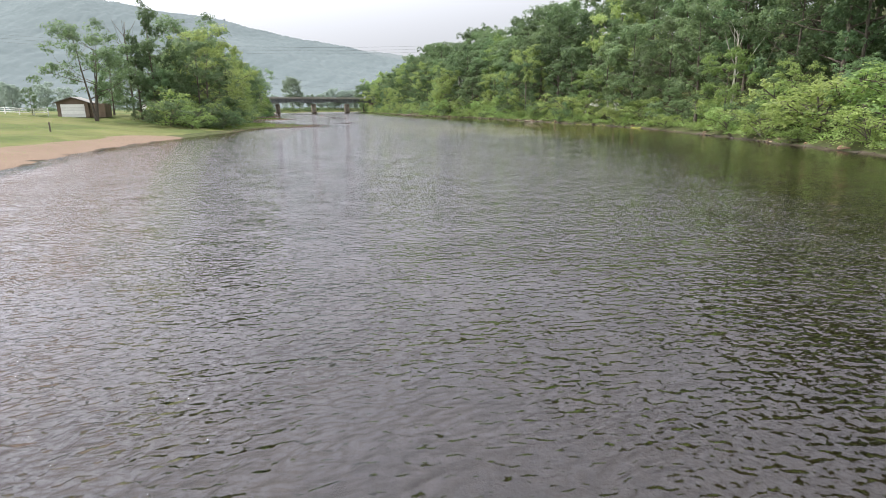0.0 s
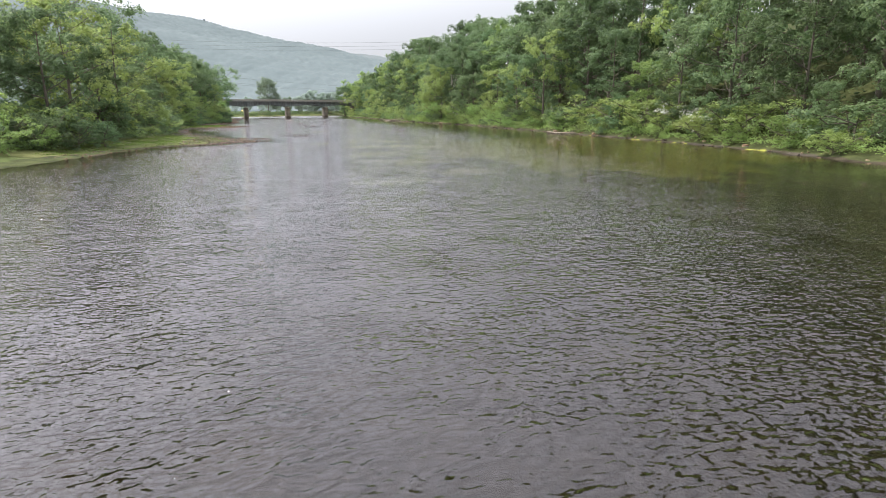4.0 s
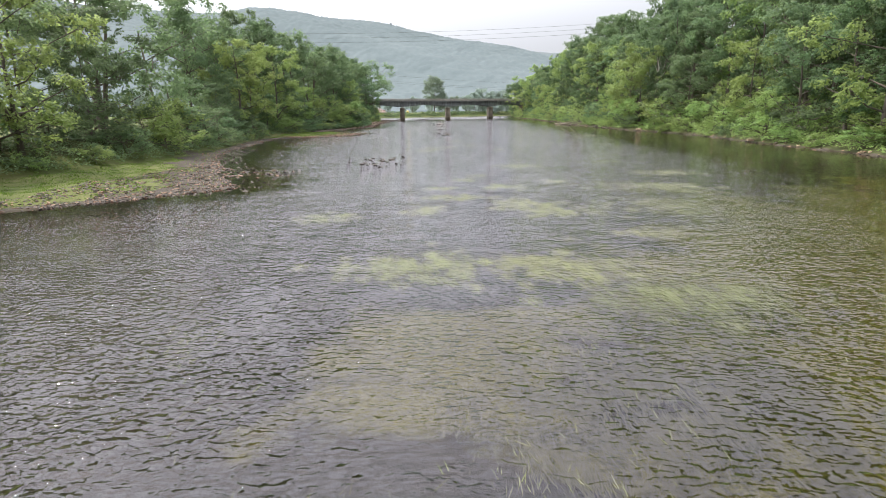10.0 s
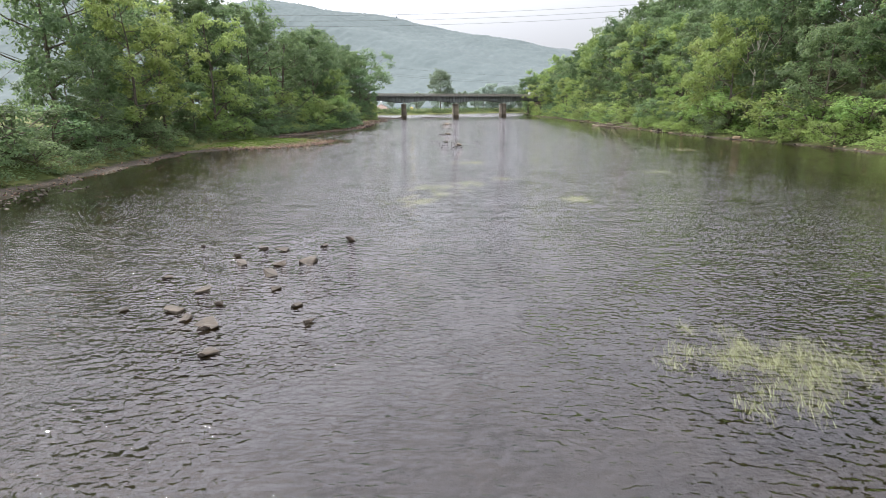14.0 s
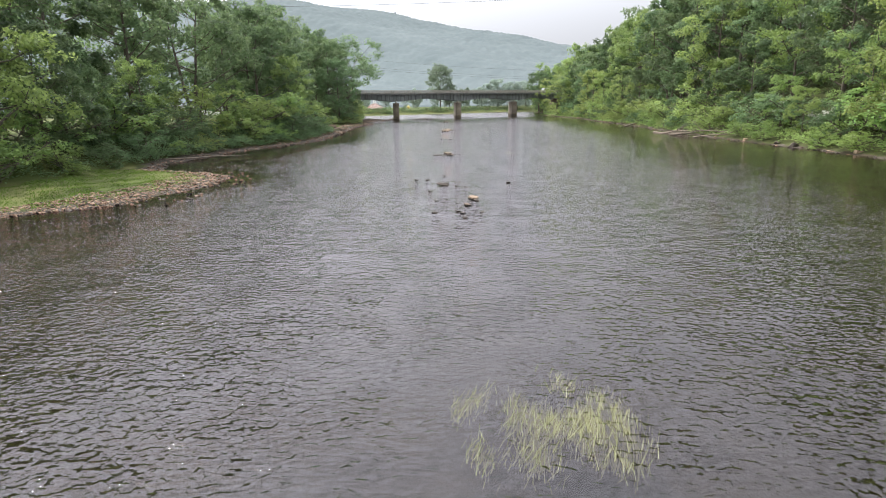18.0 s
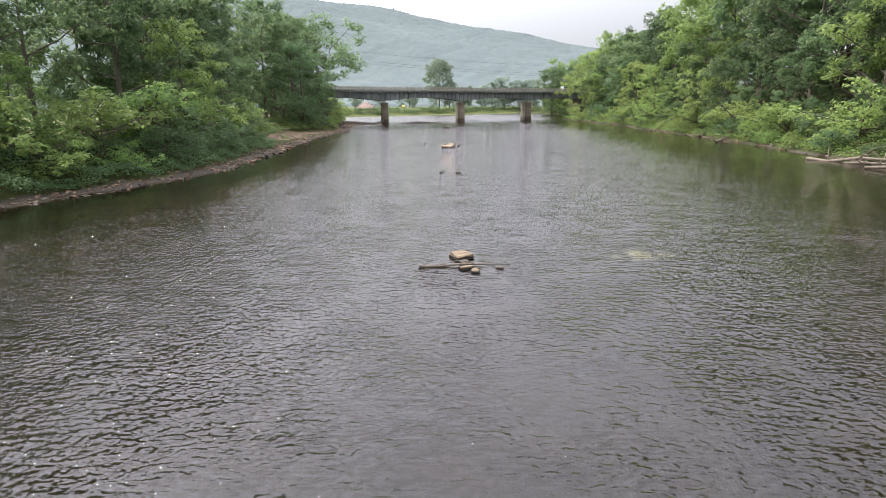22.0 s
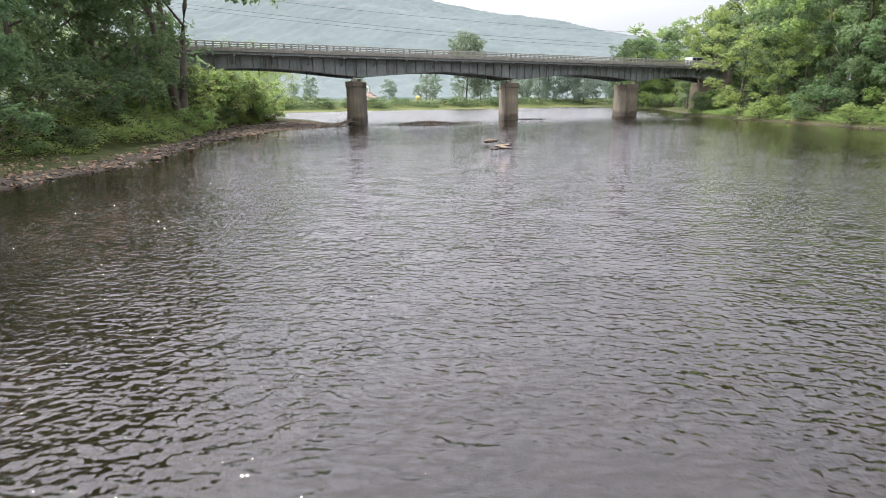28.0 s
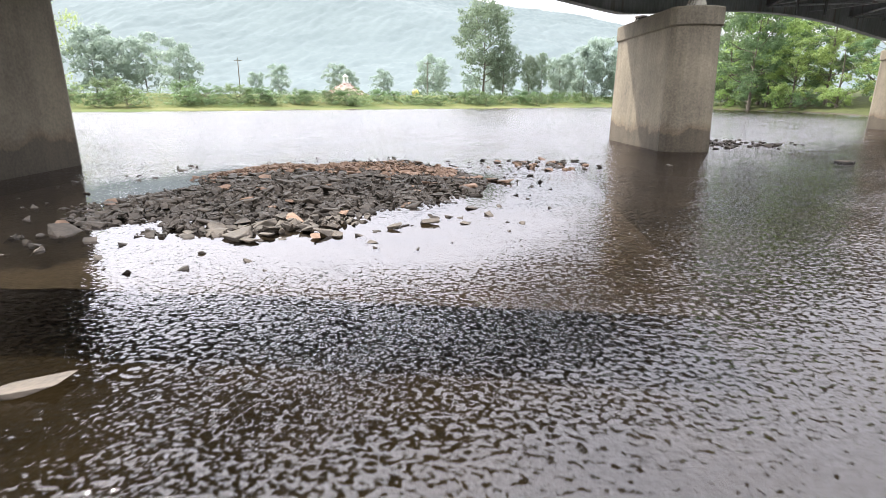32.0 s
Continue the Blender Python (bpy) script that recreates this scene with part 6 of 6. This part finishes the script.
# ---- the big tree by the bridge and the right-hand woods beyond it ----
random.seed(41)
plant("open", -34.5, 357, 25, 0, 2.2, 1.3, group="trees on the low bank", label="large dark-limbed tree leaning over the bank")
plant("round", -45.5, 401, 10.5, 0, group="trees beyond the bridge")
plant("round", -47.5, 414, 10, 1, wide=0.95, group="trees beyond the bridge", label="round fresh green tree behind the bridge")
plant("round", -43.5, 385, 6.5, 0, wide=1.2, group="trees on the low bank")
for i in range(14):
    plant("shrub_fresh", -37.5 - 0.5 * (i % 4) * 2.2 - 0.12 * i, 367 + 1.9 * i, random.uniform(2.6, 4.0), i, wide=1.25, group="bushes on the bank")
plant("fresh", 41.5, 408, 15, 1, 1.3, 1.25, group="trees on the wooded bank", label="spreading fresh green tree on the grassy slope by the bridge")
plant("open", 46.5, 404, 15, 1, 0.4, group="trees on the wooded bank")
plant("fresh", 46, 396, 12, 2, 2.0, group="trees on the wooded bank")
for i, (x, y, h) in enumerate(((54, 412, 17), (58, 420, 22), (62, 408, 23), (51, 404, 13))):
    plant(("fresh", "broad")[i % 2], x, y, h, i, group="trees on the wooded bank")
for i, (x, y, h) in enumerate(((46, 505, 23), (52, 515, 26), (58, 498, 25), (50, 528, 24), (62, 520, 27), (66, 486, 25), (56, 540, 22), (68, 470, 24), (60, 462, 20), (74, 505, 27), (80, 480, 26), (58, 448, 21), (66, 440, 26), (56, 456, 25), (72, 452, 28))):
    plant(("broad", "fresh", "tall")[i % 3], x, y, h, i, group="trees beyond the bridge")
for i, (x, y) in enumerate(((50, 492), (48, 500), (46, 509), (45, 518), (46, 526), (52, 486), (47, 444), (49, 440), (51, 437))):
    plant("shrub_fresh" if i % 2 else "shrub", x + 1.5, y, 3.2, i, group="bushes on the bank")
for i in range(12):
    plant("shrub_fresh" if i % 2 else "shrub", 40.5 + 0.55 * i + random.uniform(-0.6, 0.6), 424 + 0.5 * i + random.uniform(-2, 1), random.uniform(2.0, 3.4), i, group="bushes on the bank")
for i, (x, y, h) in enumerate(((-58, 410, 11), (-46, 394, 8), (-62, 402, 13), (-68, 396, 14), (-76, 390, 16), (-54, 394, 10))):
    plant("round", x - 3, y + 4, h, i, group="trees beyond the bridge")
for i in range(16):
    plant("shrub_fresh" if i % 2 else "shrub", -39.5 - 1.6 * i, 391 + 0.9 * i + random.uniform(-2, 1), random.uniform(2.0, 3.6), i, group="bushes on the bank")

for i, (x, y, h) in enumerate(((49, 497, 13), (48.5, 507, 14), (48, 516, 13), (49, 526, 15), (54, 490, 14), (57, 480, 15), (62, 470, 14), (52, 536, 14), (55, 505, 18), (56, 518, 19))):
    plant(("fresh", "broad")[i % 2], x + 2, y, h, i + 1, wide=1.25, group="trees beyond the bridge")

# ---- across the confluence ----
random.seed(51)
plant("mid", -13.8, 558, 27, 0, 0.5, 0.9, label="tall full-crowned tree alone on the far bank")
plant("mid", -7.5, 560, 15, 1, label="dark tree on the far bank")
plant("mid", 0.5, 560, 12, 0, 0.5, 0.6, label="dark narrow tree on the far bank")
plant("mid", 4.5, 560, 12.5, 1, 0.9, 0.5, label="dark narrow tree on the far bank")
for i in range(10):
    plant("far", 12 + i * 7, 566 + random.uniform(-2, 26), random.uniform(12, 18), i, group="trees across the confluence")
plant("far", -113, 470, 13, 1, 0.4, 1.1, group="trees across the confluence", label="round willow with haze-paled leaves at the far water edge")
for i in range(58):
    x = -165 + i * 3.2 + random.uniform(-1, 1)
    plant("shrub", x, 520 + 0.85 * x + random.uniform(12, 26), random.uniform(1.8, 3.6), i, wide=1.3, group="bushes on the far shore", label="grey-green bush on the far shore")


def build_monument(x, y):
    z = ground_z(x, y)
    m = thing("stone_monument", scaled(x, y, z - 0.2), "mound of pinkish stones with a small white shrine on top", "monument")
    r = random.Random(3)
    core = bmesh.new()
    bmesh.ops.create_cone(core, cap_ends=True, segments=24, radius1=7.4, radius2=0.9, depth=4.2, matrix=Matrix.Translation((0, 0, 2.1)))
    part("mound", core, M_BRICK, m)
    for k in range(220):
        a, q = r.uniform(0, 6.28), math.sqrt(r.random())
        rr = 0.8 + 6.6 * q
        s = r.uniform(0.5, 0.95)
        part("stone", STONES["red"][k % 5], None, m, at=Matrix.LocRotScale((rr * math.cos(a), rr * math.sin(a), 4.2 * (1 - (rr - 0.9) / 6.5) + 0.05), Euler((r.gauss(0, 0.4), r.gauss(0, 0.4), a)), (s, s, s)))
    shrine = part("shrine", boxed(-0.9, -0.9, 4.1, 0.9, 0.9, 4.5, bevel=0.05), M_WHITE, m, "small white shrine")
    for dx in (-0.6, 0.6):
        for dy in (-0.6, 0.6):
            part("column", tubes("column", [([(dx, dy, 4.5), (dx, dy, 6.0)], [0.12, 0.1])], M_WHITE, 8), None, shrine)
    part("dome", tubes("dome", [([(0, 0, 6.0), (0, 0, 6.3), (0, 0, 6.9)], [0.95, 0.7, 0.05])], M_WHITE, 10), None, shrine)


build_monument(-58.5, 558)
b = thing("yellow_ball", pose(-35.4, 557, ground_z(-35.4, 557) + 1.0), "large round yellow ball ornament on the far bank", "ornament")
bm = bmesh.new()
bmesh.ops.create_uvsphere(bm, u_segments=20, v_segments=12, radius=1.15)
part("ball", bm, M_YELLOW, b, smooth=True)
part("stand", boxed(-0.5, -0.5, -1.3, 0.5, 0.5, -0.95, bevel=0.05), M_DARK, b)


# ---- vehicles ----
M_SILVER = solid("silver_paint", (0.30, 0.31, 0.31), (0.40, 0.41, 0.41), 1.0, 0.35, 0.3, 0.02, 8)
M_RED = solid("red_paint", (0.42, 0.03, 0.025), (0.55, 0.05, 0.04), 1.0, 0.35, 0, 0.02, 8)
VAN_SIDE = ((-2.4, 0.35), (2.35, 0.35), (2.45, 0.8), (2.2, 1.05), (1.35, 1.2), (0.75, 1.85), (-2.25, 1.9), (-2.45, 1.0))
CAR_SIDE = ((-2.1, 0.3), (2.1, 0.3), (2.15, 0.65), (1.95, 0.85), (0.95, 0.95), (0.35, 1.42), (-1.05, 1.45), (-1.7, 1.0), (-2.15, 0.95))


def build_vehicle(name, at, side, mat, windows, label, category):
    v = thing(name, at, label, category)
    bm = bmesh.new()
    f = bm.faces.new([bm.verts.new((x, -0.9, z)) for x, z in side])
    r = bmesh.ops.extrude_face_region(bm, geom=[f])
    bmesh.ops.translate(bm, verts=[q for q in r["geom"] if isinstance(q, bmesh.types.BMVert)], vec=(0, 1.8, 0))
    bmesh.ops.bevel(bm, geom=bm.edges[:], offset=0.06, segments=2, affect="EDGES")
    part("body", bm, mat, v)
    for yy in (-0.9, 0.9):
        for x0, x1, z0, z1 in windows:
            part("window", boxed(x0, yy - 0.012, z0, x1, yy + 0.012, z1, bevel=0.004), M_GLASS, v, "dark side window")
    for yy in (-0.6, 0.6):
        part("headlight", boxed(2.05, yy - 0.18, 0.6, 2.2, yy + 0.18, 0.75, bevel=0.02), M_WHITE, v)
    for x in (-1.4, 1.4):
        for yy in (-0.85, 0.85):
            w = part("wheel", tubes("wheel", [([(x, yy - 0.1, 0.33), (x, yy - 0.1, 0.33), (x, yy + 0.1, 0.33), (x, yy + 0.1, 0.33)], [0.01, 0.33, 0.33, 0.01])], M_RUBBER, 18), None, v)
            part("rim", tubes("rim", [([(x, yy - 0.112, 0.33), (x, yy - 0.11, 0.33), (x, yy + 0.11, 0.33), (x, yy + 0.112, 0.33)], [0.01, 0.19, 0.19, 0.01])], M_RAIL, 14), None, w)


build_vehicle("van", BRIDGE_AT @ Matrix.Translation((47, -1.9, 9.79)), VAN_SIDE, M_SILVER, ((-2.1, -1.1, 1.2, 1.68), (-1.0, 0.0, 1.2, 1.68), (0.1, 0.85, 1.2, 1.68)), "pale silver van on the bridge roadway", "van")
build_vehicle("car", pose(-54.5, 208, ground_z(-54.5, 208), 0, 0, 12), CAR_SIDE, M_RED, ((-1.1, -0.45, 1.0, 1.33), (-0.35, 0.35, 1.0, 1.33)), "red car parked on the grass behind the trees", "car")
